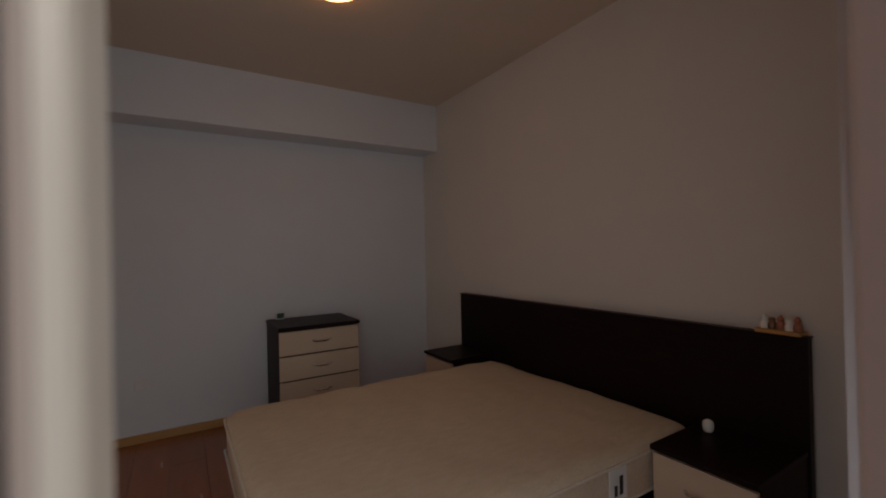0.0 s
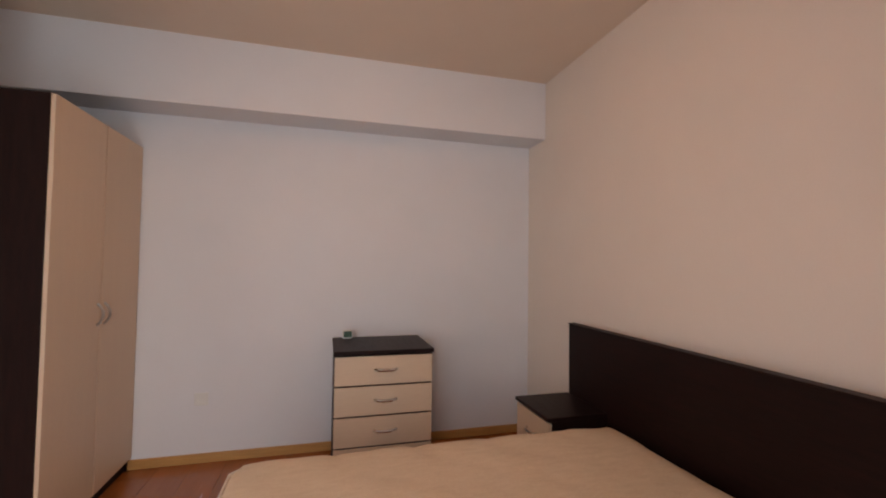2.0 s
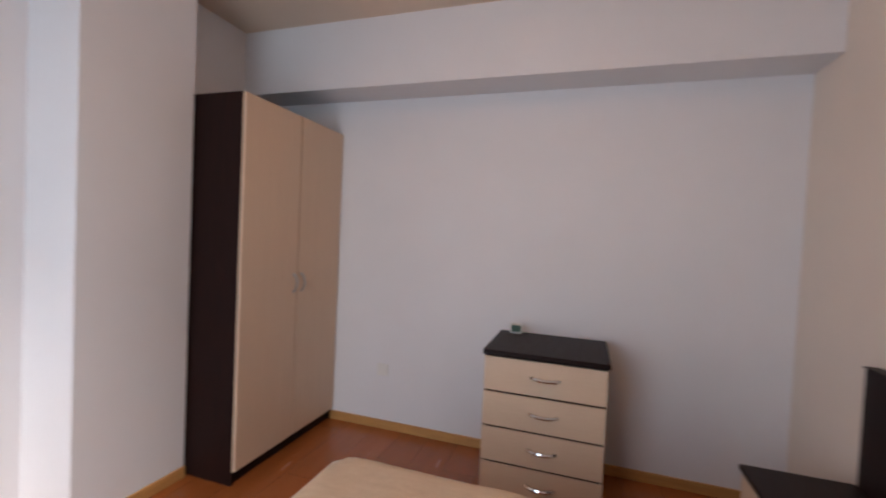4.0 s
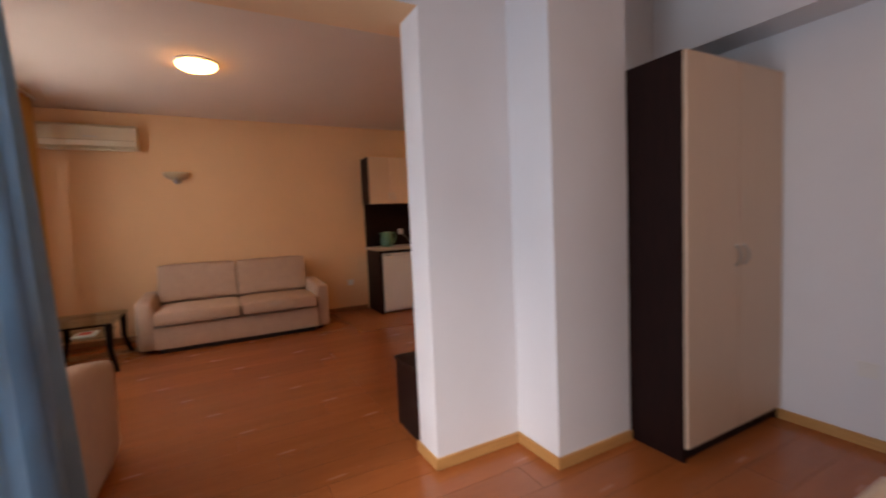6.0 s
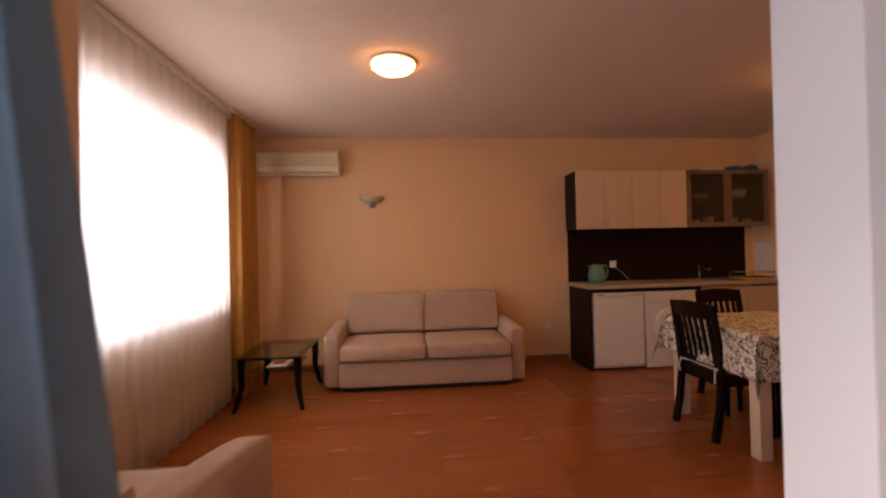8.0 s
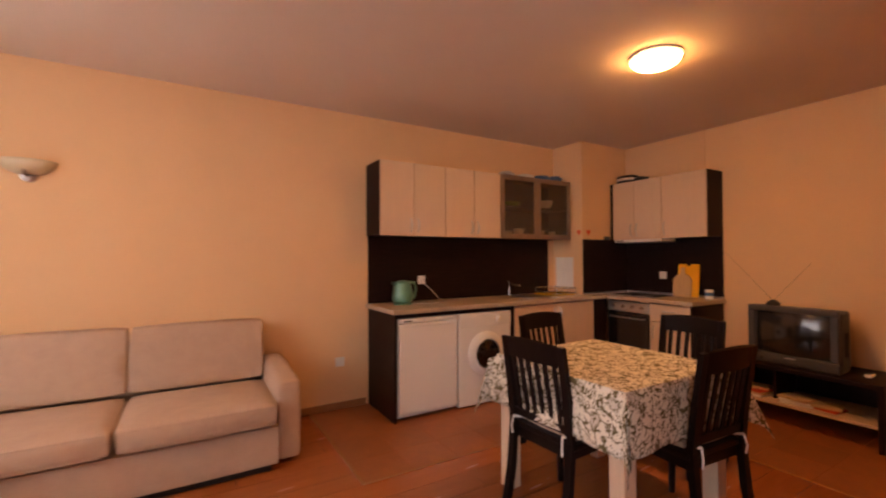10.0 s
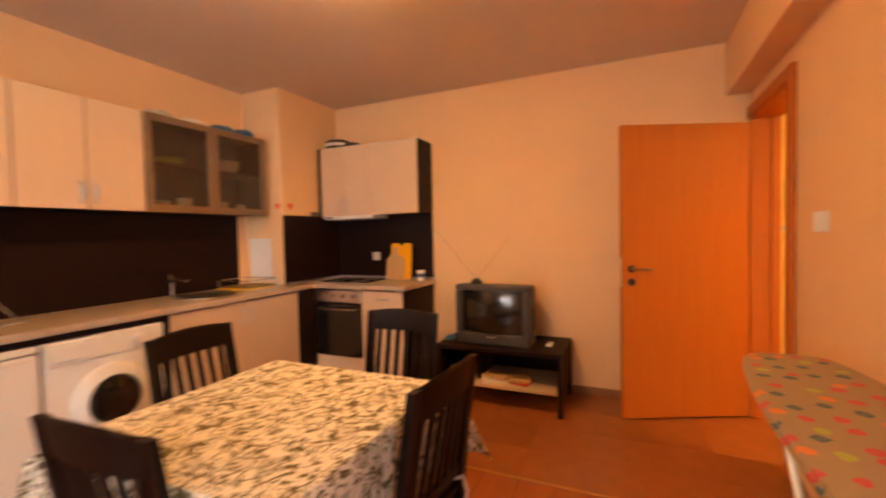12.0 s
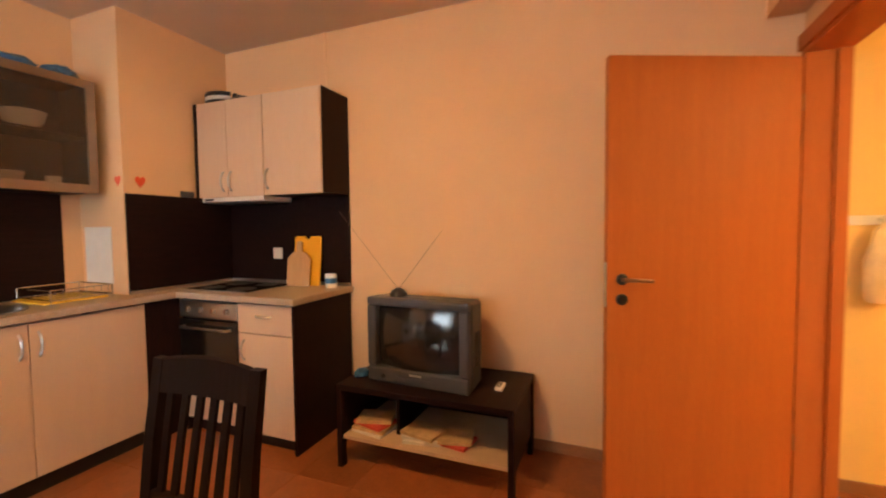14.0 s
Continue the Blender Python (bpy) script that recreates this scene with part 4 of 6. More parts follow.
def air_conditioner():
    x, y0, y1, z0, z1 = XW, -1.86, -1.02, 2.17, 2.44
    r = thing("air_conditioner", (x, (y0 + y1) / 2, z0), "cream split air conditioner high on the wall", "air conditioner")
    out = [(x + 0.002, z0 + 0.02), (x + 0.12, z0), (x + 0.18, z0 + 0.04), (x + 0.195, z0 + 0.10), (x + 0.19, z1 - 0.03), (x + 0.165, z1), (x + 0.002, z1)]
    part("body", prism(bmesh.new(), out, "y", y0, y1), AC_PLASTIC, r)
    part("louvre", box(bmesh.new(), x + 0.115, x + 0.175, y0 + 0.05, y1 - 0.05, z0 - 0.004, z0 + 0.012, bevel=0.003), AC_PLASTIC, r)
    part("seam", boxes((x + 0.188, x + 0.1975, y0 + 0.01, y1 - 0.01, z0 + 0.097, z0 + 0.10)), BRONZE, r)
    part("badge", box(bmesh.new(), x + 0.19, x + 0.1985, -1.48, -1.36, z0 + 0.13, z0 + 0.14), STEEL, r)
    for y in (y0, y1):
        part("end_cap", prism(bmesh.new(), [(a + 0.001, b) for a, b in out[:-1]] + [(x + 0.003, z1)], "y", y - 0.008, y + 0.008), AC_PLASTIC, r)


air_conditioner()


def coffee_table():
    x0, x1, y0, y1, h = -5.02, -4.25, -1.74, -1.18, 0.44
    cx, cy = (x0 + x1) / 2, (y0 + y1) / 2
    r = thing("coffee_table", (cx, cy, 0), "low coffee table with a glass top and bent black legs", "coffee table")
    part("top", box(bmesh.new(), x0, x1, y0, y1, h, h + 0.01, bevel=0.004), TABLE_GLASS, r, "clear glass top")
    part("shelf", box(bmesh.new(), x0 + 0.12, x1 - 0.12, y0 + 0.1, y1 - 0.1, 0.30, 0.306), TABLE_GLASS, r, "clear glass lower shelf")
    part("rim", boxes((x0 + 0.05, x1 - 0.05, y0 + 0.05, y0 + 0.065, h - 0.022, h), (x0 + 0.05, x1 - 0.05, y1 - 0.065, y1 - 0.05, h - 0.022, h),
                      (x0 + 0.05, x0 + 0.065, y0 + 0.065, y1 - 0.065, h - 0.022, h), (x1 - 0.065, x1 - 0.05, y0 + 0.065, y1 - 0.065, h - 0.022, h)), CHAIR_WOOD, r)
    for sx, x in ((-1, x0 + 0.05), (1, x1 - 0.05)):
        for sy, y in ((-1, y0 + 0.05), (1, y1 - 0.05)):
            pts = [(x, y, h - 0.001), (x + sx * 0.004, y + sy * 0.004, 0.32), (x + sx * 0.0, y, 0.2), (x + sx * 0.03, y + sy * 0.03, 0.06), (x + sx * 0.05, y + sy * 0.05, 0.0)]
            part("leg", tube(bmesh.new(), pts, 0.036, 10, 0.017), CHAIR_WOOD, r, smooth=True)
    mg = thing("magazine", (-4.6, -1.4, 0.306), "open magazine lying under the glass", "magazine")
    part("pages", boxes((-4.74, -4.50, -1.55, -1.38, 0.306, 0.316)), PAPER, mg)
    part("cover", boxes((-4.70, -4.56, -1.52, -1.42, 0.316, 0.318)), PAPER_RED, mg)


coffee_table()


def low_cabinet():
    x0, x1, y0, y1, h = -1.87, -1.55, 0.60, 1.45, 0.44
    r = thing("low_cabinet", ((x0 + x1) / 2, (y0 + y1) / 2, 0), "low dark wenge cabinet against the partition", "cabinet")
    part("top", box(bmesh.new(), x0 - 0.005, x1, y0 - 0.005, y1, h - 0.022, h, bevel=0.002), WENGE_H, r)
    part("body", boxes((x0 + 0.018, x1, y0, y1, 0.03, h - 0.022)), WENGE, r)
    for a, b in ((y0 + 0.003, (y0 + y1) / 2 - 0.002), ((y0 + y1) / 2 + 0.002, y1 - 0.003)):
        part("door", box(bmesh.new(), x0, x0 + 0.017, a, b, 0.04, h - 0.026, bevel=0.002), WENGE, r)
    part("plinth", box(bmesh.new(), x0 + 0.03, x1, y0 + 0.02, y1 - 0.02, 0, 0.03), BLACK, r)


low_cabinet()


def ironing_board():
    z = 0.85
    r = thing("ironing_board", (-1.77, 2.45, 0), "ironing board with a beige dotted cover along the wall", "ironing board")
    xc, half, y_back, y_nose = -1.775, 0.205, 1.82, 3.10
    out = [(xc - half, y_back), (xc + half, y_back)]
    for k in range(0, 15):
        s = k / 14
        y = 2.35 + (y_nose - 2.35) * math.sin(s * math.pi / 2)
        w = half * (1 - 0.55 * s ** 1.6) if s < 0.8 else half * (1 - 0.55 * s ** 1.6) * math.sqrt(max(0.0, 1 - ((s - 0.8) / 0.2) ** 2 * 0.92))
        out.append((xc + w, y))
    for k in range(14, -1, -1):
        s = k / 14
        y = 2.35 + (y_nose - 2.35) * math.sin(s * math.pi / 2)
        w = half * (1 - 0.55 * s ** 1.6) if s < 0.8 else half * (1 - 0.55 * s ** 1.6) * math.sqrt(max(0.0, 1 - ((s - 0.8) / 0.2) ** 2 * 0.92))
        out.append((xc - w, y))
    bm = prism(bmesh.new(), out, "z", z - 0.028, z)
    bmesh.ops.bevel(bm, geom=[e for e in bm.edges if abs(e.verts[0].co.z - e.verts[1].co.z) < 1e-5], offset=0.01, segments=2, affect="EDGES")
    part("cover", bm, DOTS, r, "beige padded cover with ringed coloured dots", smooth=True)
    part("tray", box(bmesh.new(), xc - 0.16, xc + 0.16, 1.86, 2.6, z - 0.045, z - 0.029, bevel=0.004), WHITE_PLASTIC, r)
    for s in (-1, 1):
        part("leg", tube(bmesh.new(), ((xc + s * 0.13, 1.95, z - 0.045), (xc + s * 0.15, 2.75, 0.012)), 0.011), WHITE_PLASTIC, r, "white tubular leg")
        part("leg", tube(bmesh.new(), ((xc + s * 0.10, 2.80, z - 0.035), (xc + s * 0.12, 1.95, 0.012)), 0.011), WHITE_PLASTIC, r, "white tubular leg")
    for y in (1.95, 2.75):
        part("foot_bar", tube(bmesh.new(), ((xc - 0.19, y, 0.014), (xc + 0.19, y, 0.014)), 0.013), RUBBER, r)
    part("cross_bar", tube(bmesh.new(), ((xc - 0.11, 2.80, z - 0.035), (xc + 0.11, 2.80, z - 0.035)), 0.009), WHITE_PLASTIC, r)


ironing_board()


def light_switches():
    for y in (3.575, 3.485):
        r = thing("light_switch", (XP, y, 1.34), "white rocker light switch beside the door", "light switch", "switches by the door")
        part("plate", box(bmesh.new(), XP - 0.009, XP, y - 0.036, y + 0.036, 1.295, 1.385, bevel=0.004), WHITE_PLASTIC, r)
        part("rocker", box(bmesh.new(), XP - 0.013, XP - 0.009, y - 0.02, y + 0.02, 1.312, 1.368, bevel=0.002), WHITE_PLASTIC, r)


light_switches()

# ---- dining ----
def dining_table():
    x0, x1, y0, y1, h = -3.80, -2.955, 1.78, 2.62, 0.752
    r = thing("dining_table", ((x0 + x1) / 2, (y0 + y1) / 2, 0), "square dining table with thick pale legs under a cloth", "table")
    part("tabletop", box(bmesh.new(), x0, x1, y0, y1, h - 0.03, h, bevel=0.003), PALE_LEG, r)
    part("apron", boxes((x0 + 0.03, x1 - 0.03, y0 + 0.03, y0 + 0.05, h - 0.10, h - 0.03), (x0 + 0.03, x1 - 0.03, y1 - 0.05, y1 - 0.03, h - 0.10, h - 0.03),
                        (x0 + 0.03, x0 + 0.05, y0 + 0.05, y1 - 0.05, h - 0.10, h - 0.03), (x1 - 0.05, x1 - 0.03, y0 + 0.05, y1 - 0.05, h - 0.10, h - 0.03)), PALE_LEG, r)
    for x in (x0 + 0.05, x1 - 0.05):
        for y in (y0 + 0.05, y1 - 0.05):
            part("leg", box(bmesh.new(), x - 0.04, x + 0.04, y - 0.04, y + 0.04, 0, h - 0.03, bevel=0.005), PALE_LEG, r)
    # cloth: flat on the top, hanging all round, its corners drooping in folds
    c = thing("tablecloth", ((x0 + x1) / 2, (y0 + y1) / 2, h), "white tablecloth printed with olive vines, hanging in corner folds", "tablecloth")
    cx, cy, hx, hy, drop = (x0 + x1) / 2, (y0 + y1) / 2, (x1 - x0) / 2 + 0.006, (y1 - y0) / 2 + 0.006, 0.27
    n = 56
    bm = bmesh.new()
    grid = []
    for j in range(n + 1):
        row = []
        for i in range(n + 1):
            u, v = (2 * i / n - 1) * (hx + drop), (2 * j / n - 1) * (hy + drop)
            ox, oy = max(0, abs(u) - hx), max(0, abs(v) - hy)
            sx, sy = math.copysign(1, u), math.copysign(1, v)
            px, py, z = max(-hx, min(hx, u)), max(-hy, min(hy, v)), h + 0.004
            if ox > 0 and oy > 0:
                d = math.hypot(ox, oy)
                a = math.atan2(oy, ox)
                z -= d * 0.98
                pinch = math.sin(2 * a) * (3.2 if sx > 0 and sy > 0 else 1.9 if sx < 0 else 1.0)
                px += sx * (0.012 + 0.10 * d * pinch + 0.02 * math.cos(a))
                py += sy * (0.012 + 0.10 * d * pinch + 0.02 * math.sin(a))
                px += 0.028 * math.sin(a * 7) * d * 3
                py -= 0.028 * math.sin(a * 7) * d * 3
            elif ox > 0:
                z -= ox
                px += sx * (0.008 + 0.05 * ox + 0.012 * math.sin(v * 17 + 1) * ox * 3)
            elif oy > 0:
                z -= oy
                py += sy * (0.008 + 0.05 * oy + 0.012 * math.sin(u * 17 + 2) * oy * 3)
            row.append(bm.verts.new((cx + px, cy + py, z)))
        grid.append(row)
    for a, b in zip(grid, grid[1:]):
        for i in range(n):
            bm.faces.new((a[i], a[i + 1], b[i + 1], b[i]))
    t = part("cloth", bm, VINES, c, smooth=True)
    t.modifiers.new("thickness", "SOLIDIFY").thickness = 0.002


dining_table()


def dining_chair():
    """Local: seat centre over the origin, the back at -y."""
    r = thing("dining_chair", (0, 0, 0), "dark-stained wooden dining chair with a slatted back and tied seat pad", "chair", "chairs round the table")
    sh = 0.44
    part("seat", box(bmesh.new(), -0.22, 0.22, -0.20, 0.20, sh - 0.03, sh, bevel=0.008), CHAIR_WOOD, r)
    part("rail", boxes((-0.18, 0.18, 0.15, 0.17, sh - 0.09, sh - 0.03), (-0.18, 0.18, -0.18, -0.16, sh - 0.09, sh - 0.03),
                       (-0.18, -0.16, -0.16, 0.15, sh - 0.09, sh - 0.03), (0.16, 0.18, -0.16, 0.15, sh - 0.09, sh - 0.03)), CHAIR_WOOD, r)
    for x in (-0.19, 0.19):
        part("front_leg", tube(bmesh.new(), ((x, 0.165, sh - 0.03), (x, 0.168, 0.2), (x, 0.172, 0.0)), 0.023, 8, 0.017), CHAIR_WOOD, r)
        prof = [(-0.275, 0.0), (-0.24, 0.0), (-0.20, 0.20), (-0.178, sh), (-0.205, 0.66), (-0.245, 0.90), (-0.27, 0.90), (-0.235, 0.66), (-0.212, sh), (-0.235, 0.2)]
        part("back_post", prism(bmesh.new(), prof, "x", x - 0.020, x + 0.020), CHAIR_WOOD, r)

    def back_y(z):
        return -0.192 - 0.066 * max(0, (z - sh) / 0.46) ** 1.2
    rail = bmesh.new()
    rings = []
    for k in range(13):
        u = k / 6 - 1
        bow, crown = 0.016 * (1 - u * u), 0.012 * (1 - u * u)
        rings.append([rail.verts.new((u * 0.171, back_y(z) + d - bow, z + (crown if z > 0.85 else 0))) for z, d in ((0.80, -0.011), (0.80, 0.011), (0.896, 0.011), (0.903, 0.0), (0.896, -0.011))])
    for a, b in zip(rings, rings[1:]):
        for k in range(5):
            rail.faces.new((a[k], a[(k + 1) % 5], b[(k + 1) % 5], b[k]))
    rail.faces.new(rings[0][::-1])
    rail.faces.new(rings[-1])
    bmesh.ops.recalc_face_normals(rail, faces=rail.faces)
    part("top_rail", rail, CHAIR_WOOD, r)
    part("bottom_rail", prism(bmesh.new(), [(back_y(0.48) - 0.010, 0.475), (back_y(0.48) + 0.010, 0.475), (back_y(0.51) + 0.010, 0.515), (back_y(0.51) - 0.010, 0.515)], "x", -0.171, 0.171), CHAIR_WOOD, r)
    for k in range(6):
        x = -0.1375 + 0.055 * k
        bow = 0.016 * (1 - (x / 0.171) ** 2)
        part("slat", prism(bmesh.new(), [(back_y(0.51) - 0.006, 0.51), (back_y(0.51) + 0.006, 0.51), (back_y(0.67) + 0.006 - bow * 0.6, 0.67), (back_y(0.805) + 0.006 - bow, 0.805),
                                         (back_y(0.805) - 0.006 - bow, 0.805), (back_y(0.67) - 0.006 - bow * 0.6, 0.67)], "x", x - 0.012, x + 0.012), CHAIR_WOOD, r)
    part("seat_pad", cushion_box(-0.20, 0.20, -0.165, 0.19, sh, sh + 0.035, 0.015, 0.008), CUSHION, r, "cream fabric seat pad", smooth=True)
    for s in (-1, 1):
        pts = [(s * 0.14, -0.165, sh + 0.02), (s * 0.165, -0.222, sh + 0.03), (s * 0.198, -0.20, sh + 0.028), (s * 0.195, -0.172, sh + 0.024), (s * 0.15, -0.168, sh + 0.022)]
        part("tie", tube(bmesh.new(), pts, 0.006, 6), PAPER, r, "white tape tie")
        part("tie_end", tube(bmesh.new(), ((s * 0.165, -0.224, sh + 0.03), (s * 0.172, -0.235, sh - 0.02), (s * 0.168, -0.23, sh - 0.06)), 0.005, 6), PAPER, r, "white tape tie")
    return r


chair = dining_chair()
chair.matrix_basis = pose(-3.44, 1.955, 0, 0, 0, 3)
copy_thing(chair, pose(-3.07, 2.36, 0, 0, 0, 86))
copy_thing(chair, pose(-3.90, 2.47, 0, 0, 0, -88))
copy_thing(chair, pose(-3.44, 2.93, 0, 0, 0, 182))

# ---- kitchen ----
ZT, ZC = 0.905, 0.867     # worktop's top and underside
XF, YF = -4.92, 4.17      # fronts of the two runs


def worktop():
    out = [(XW + 0.002, 1.60), (XF + 0.03, 1.60), (XF + 0.03, YF - 0.03), (-3.965, YF - 0.03), (-3.965, YN - 0.002), (-5.068, YN - 0.002), (-5.068, 3.968), (XW + 0.002, 3.968)]
    bm = prism(bmesh.new(), out, "z", ZC, ZT)
    bmesh.ops.bevel(bm, geom=[e for e in bm.edges if abs(e.verts[0].co.z - e.verts[1].co.z) < 1e-5], offset=0.006, segments=2, affect="EDGES")
    solo("worktop", bm, WORKTOP, (-5.2, 1.6, ZC), "continuous light stone-look worktop in an L shape", "worktop")
    sp = structure("backsplash_west", boxes((XW + 0.001, XW + 0.014, 1.62, 3.86, ZT, 1.52)), WENGE_H, "dark wenge splashback panel", "splashback")
    structure("backsplash_north", boxes((-5.05, -3.985, YN - 0.014, YN - 0.001, ZT, 1.52), (-5.069, -5.056, 3.975, YN - 0.001, ZT, 1.52)), WENGE_H, "dark wenge splashback round the corner", "splashback")
    part("edge_seal", boxes((-5.05, -3.985, YN - 0.026, YN - 0.014, ZT, ZT + 0.02), (-5.056, -5.044, 3.975, YN - 0.026, ZT, ZT + 0.02)), STEEL, sp, "steel sealing strip")


worktop()


def wall_cupboard(y0, y1, label):
    z0, z1, x1 = 1.52, 2.165, -5.19
    r = thing("wall_cupboard", (XW, (y0 + y1) / 2, z0), label, "wall cupboard", "kitchen wall cupboards")
    part("carcass", boxes((XW + 0.001, x1, y0, y0 + 0.018, z0, z1), (XW + 0.001, x1, y1 - 0.018, y1, z0, z1), (XW + 0.001, x1, y0 + 0.018, y1 - 0.018, z0, z0 + 0.018),
                          (XW + 0.001, x1, y0 + 0.018, y1 - 0.018, z1 - 0.018, z1)), WENGE, r, "dark wenge carcass")
    mid = (y0 + y1) / 2
    for a, b, hy in ((y0 + 0.003, mid - 0.003, mid - 0.035), (mid + 0.003, y1 - 0.003, mid + 0.035)):
        d = part("door", box(bmesh.new(), x1 + 0.001, x1 + 0.018, a, b, z0 - 0.006, z1 - 0.002, bevel=0.002), MAPLE, r)
        part("handle", bow_handle((x1 + 0.018, hy, z0 + 0.09), (0, 0, 1), (1, 0, 0), 0.12), STEEL, d, "steel bow handle")


wall_cupboard(1.605, 2.255, "maple two-door wall cupboard at the end of the row")
wall_cupboard(2.257, 2.907, "maple two-door wall cupboard beside the glazed one")


def glazed_cupboard():
    y0, y1, z0, z1, x1 = 2.909, 3.90, 1.52, 2.165, -5.19
    r = thing("glazed_cupboard", (XW, (y0 + y1) / 2, z0), "glazed wall cupboard with smoked panes in aluminium frames", "wall cupboard")
    part("carcass", boxes((XW + 0.001, x1, y0, y0 + 0.018, z0, z1), (XW + 0.001, x1, y1 - 0.018, y1, z0, z1), (XW + 0.001, x1, y0 + 0.018, y1 - 0.018, z0, z0 + 0.018),
                          (XW + 0.001, x1, y0 + 0.018, y1 - 0.018, z1 - 0.018, z1), (XW + 0.001, XW + 0.006, y0 + 0.018, y1 - 0.018, z0 + 0.018, z1 - 0.018)), WENGE, r)
    part("shelf", box(bmesh.new(), XW + 0.006, x1 - 0.02, y0 + 0.018, y1 - 0.018, 1.84, 1.856), WENGE, r)
    mid = (y0 + y1) / 2
    f = 0.045
    for a, b in ((y0 + 0.002, mid - 0.0015), (mid + 0.0015, y1 - 0.002)):
        d = part("door", boxes((x1 + 0.001, x1 + 0.02, a, a + f, z0 - 0.006, z1), (x1 + 0.001, x1 + 0.02, b - f, b, z0 - 0.006, z1),
                               (x1 + 0.001, x1 + 0.02, a + f, b - f, z0 - 0.006, z0 + f), (x1 + 0.001, x1 + 0.02, a + f, b - f, z1 - f, z1)), ALU, r, "aluminium door frame")
        part("pane", box(bmesh.new(), x1 + 0.008, x1 + 0.012, a + f - 0.003, b - f + 0.003, z0 + f - 0.003, z1 - f + 0.003), FROST, d, "smoked glass pane")
    x = -5.30
    dish = (((3.07, 1.538, 0.07, 0.06), CHINA, "bowl"), ((3.25, 1.538, 0.06, 0.09), CHINA, "jug"), ((3.15, 1.856, 0.10, 0.05), GREEN_CHINA, "bowl"),
            ((3.62, 1.856, 0.10, 0.09), CHINA, "bowl"), ((3.55, 1.538, 0.06, 0.08), CHINA, "cup"), ((3.74, 1.538, 0.04, 0.07), CHINA, "cup"))
    for (y, z, rad, h), m, name in dish:
        solo(name, lathe(bmesh.new(), ((rad * 0.5, 0), (rad * 0.85, h * 0.4), (rad, h), (rad * 0.93, h), (rad * 0.75, h * 0.4), (0.01, h * 0.15)), (x, y, z), 20), m, (x, y, z),
             ("green" if m is GREEN_CHINA else "white") + " china " + name + " in the glazed cupboard", name, smooth=True)


glazed_cupboard()


def crumpled(name, c, size, mat, label, category, rng):
    """A soft packet with creases."""
    bm = bmesh.new()
    bmesh.ops.create_icosphere(bm, subdivisions=3, radius=1.0)
    for v in bm.verts:
        n = noise.noise(v.co * 2.2 + Vector((rng, 0, 0))) * 0.25 + noise.noise(v.co * 6 + Vector((rng, 3, 0))) * 0.08
        v.co *= 1 + n
        v.co.z = max(v.co.z, -0.6)
        v.co = Vector((c[0] + v.co.x * size[0], c[1] + v.co.y * size[1], c[2] + (v.co.z + 0.6) * size[2]))
    return solo(name, bm, mat, c, label, category, smooth=True)


crumpled("packet", (-5.33, 3.10, 2.165), (0.09, 0.10, 0.045), GREY_BAG, "crumpled grey packet on the glazed cupboard", "packet", 1)
crumpled("packet", (-5.32, 3.36, 2.165), (0.08, 0.11, 0.04), PAPER, "white crumpled bag on the glazed cupboard", "bag", 2)
crumpled("packet", (-5.30, 3.58, 2.165), (0.09, 0.10, 0.042), BLUE_BAG, "blue packet on the glazed cupboard", "packet", 3)
crumpled("packet", (-5.30, 3.79, 2.165), (0.08, 0.09, 0.05), BLUE_BAG, "blue packet at the cupboard's end", "packet", 4)


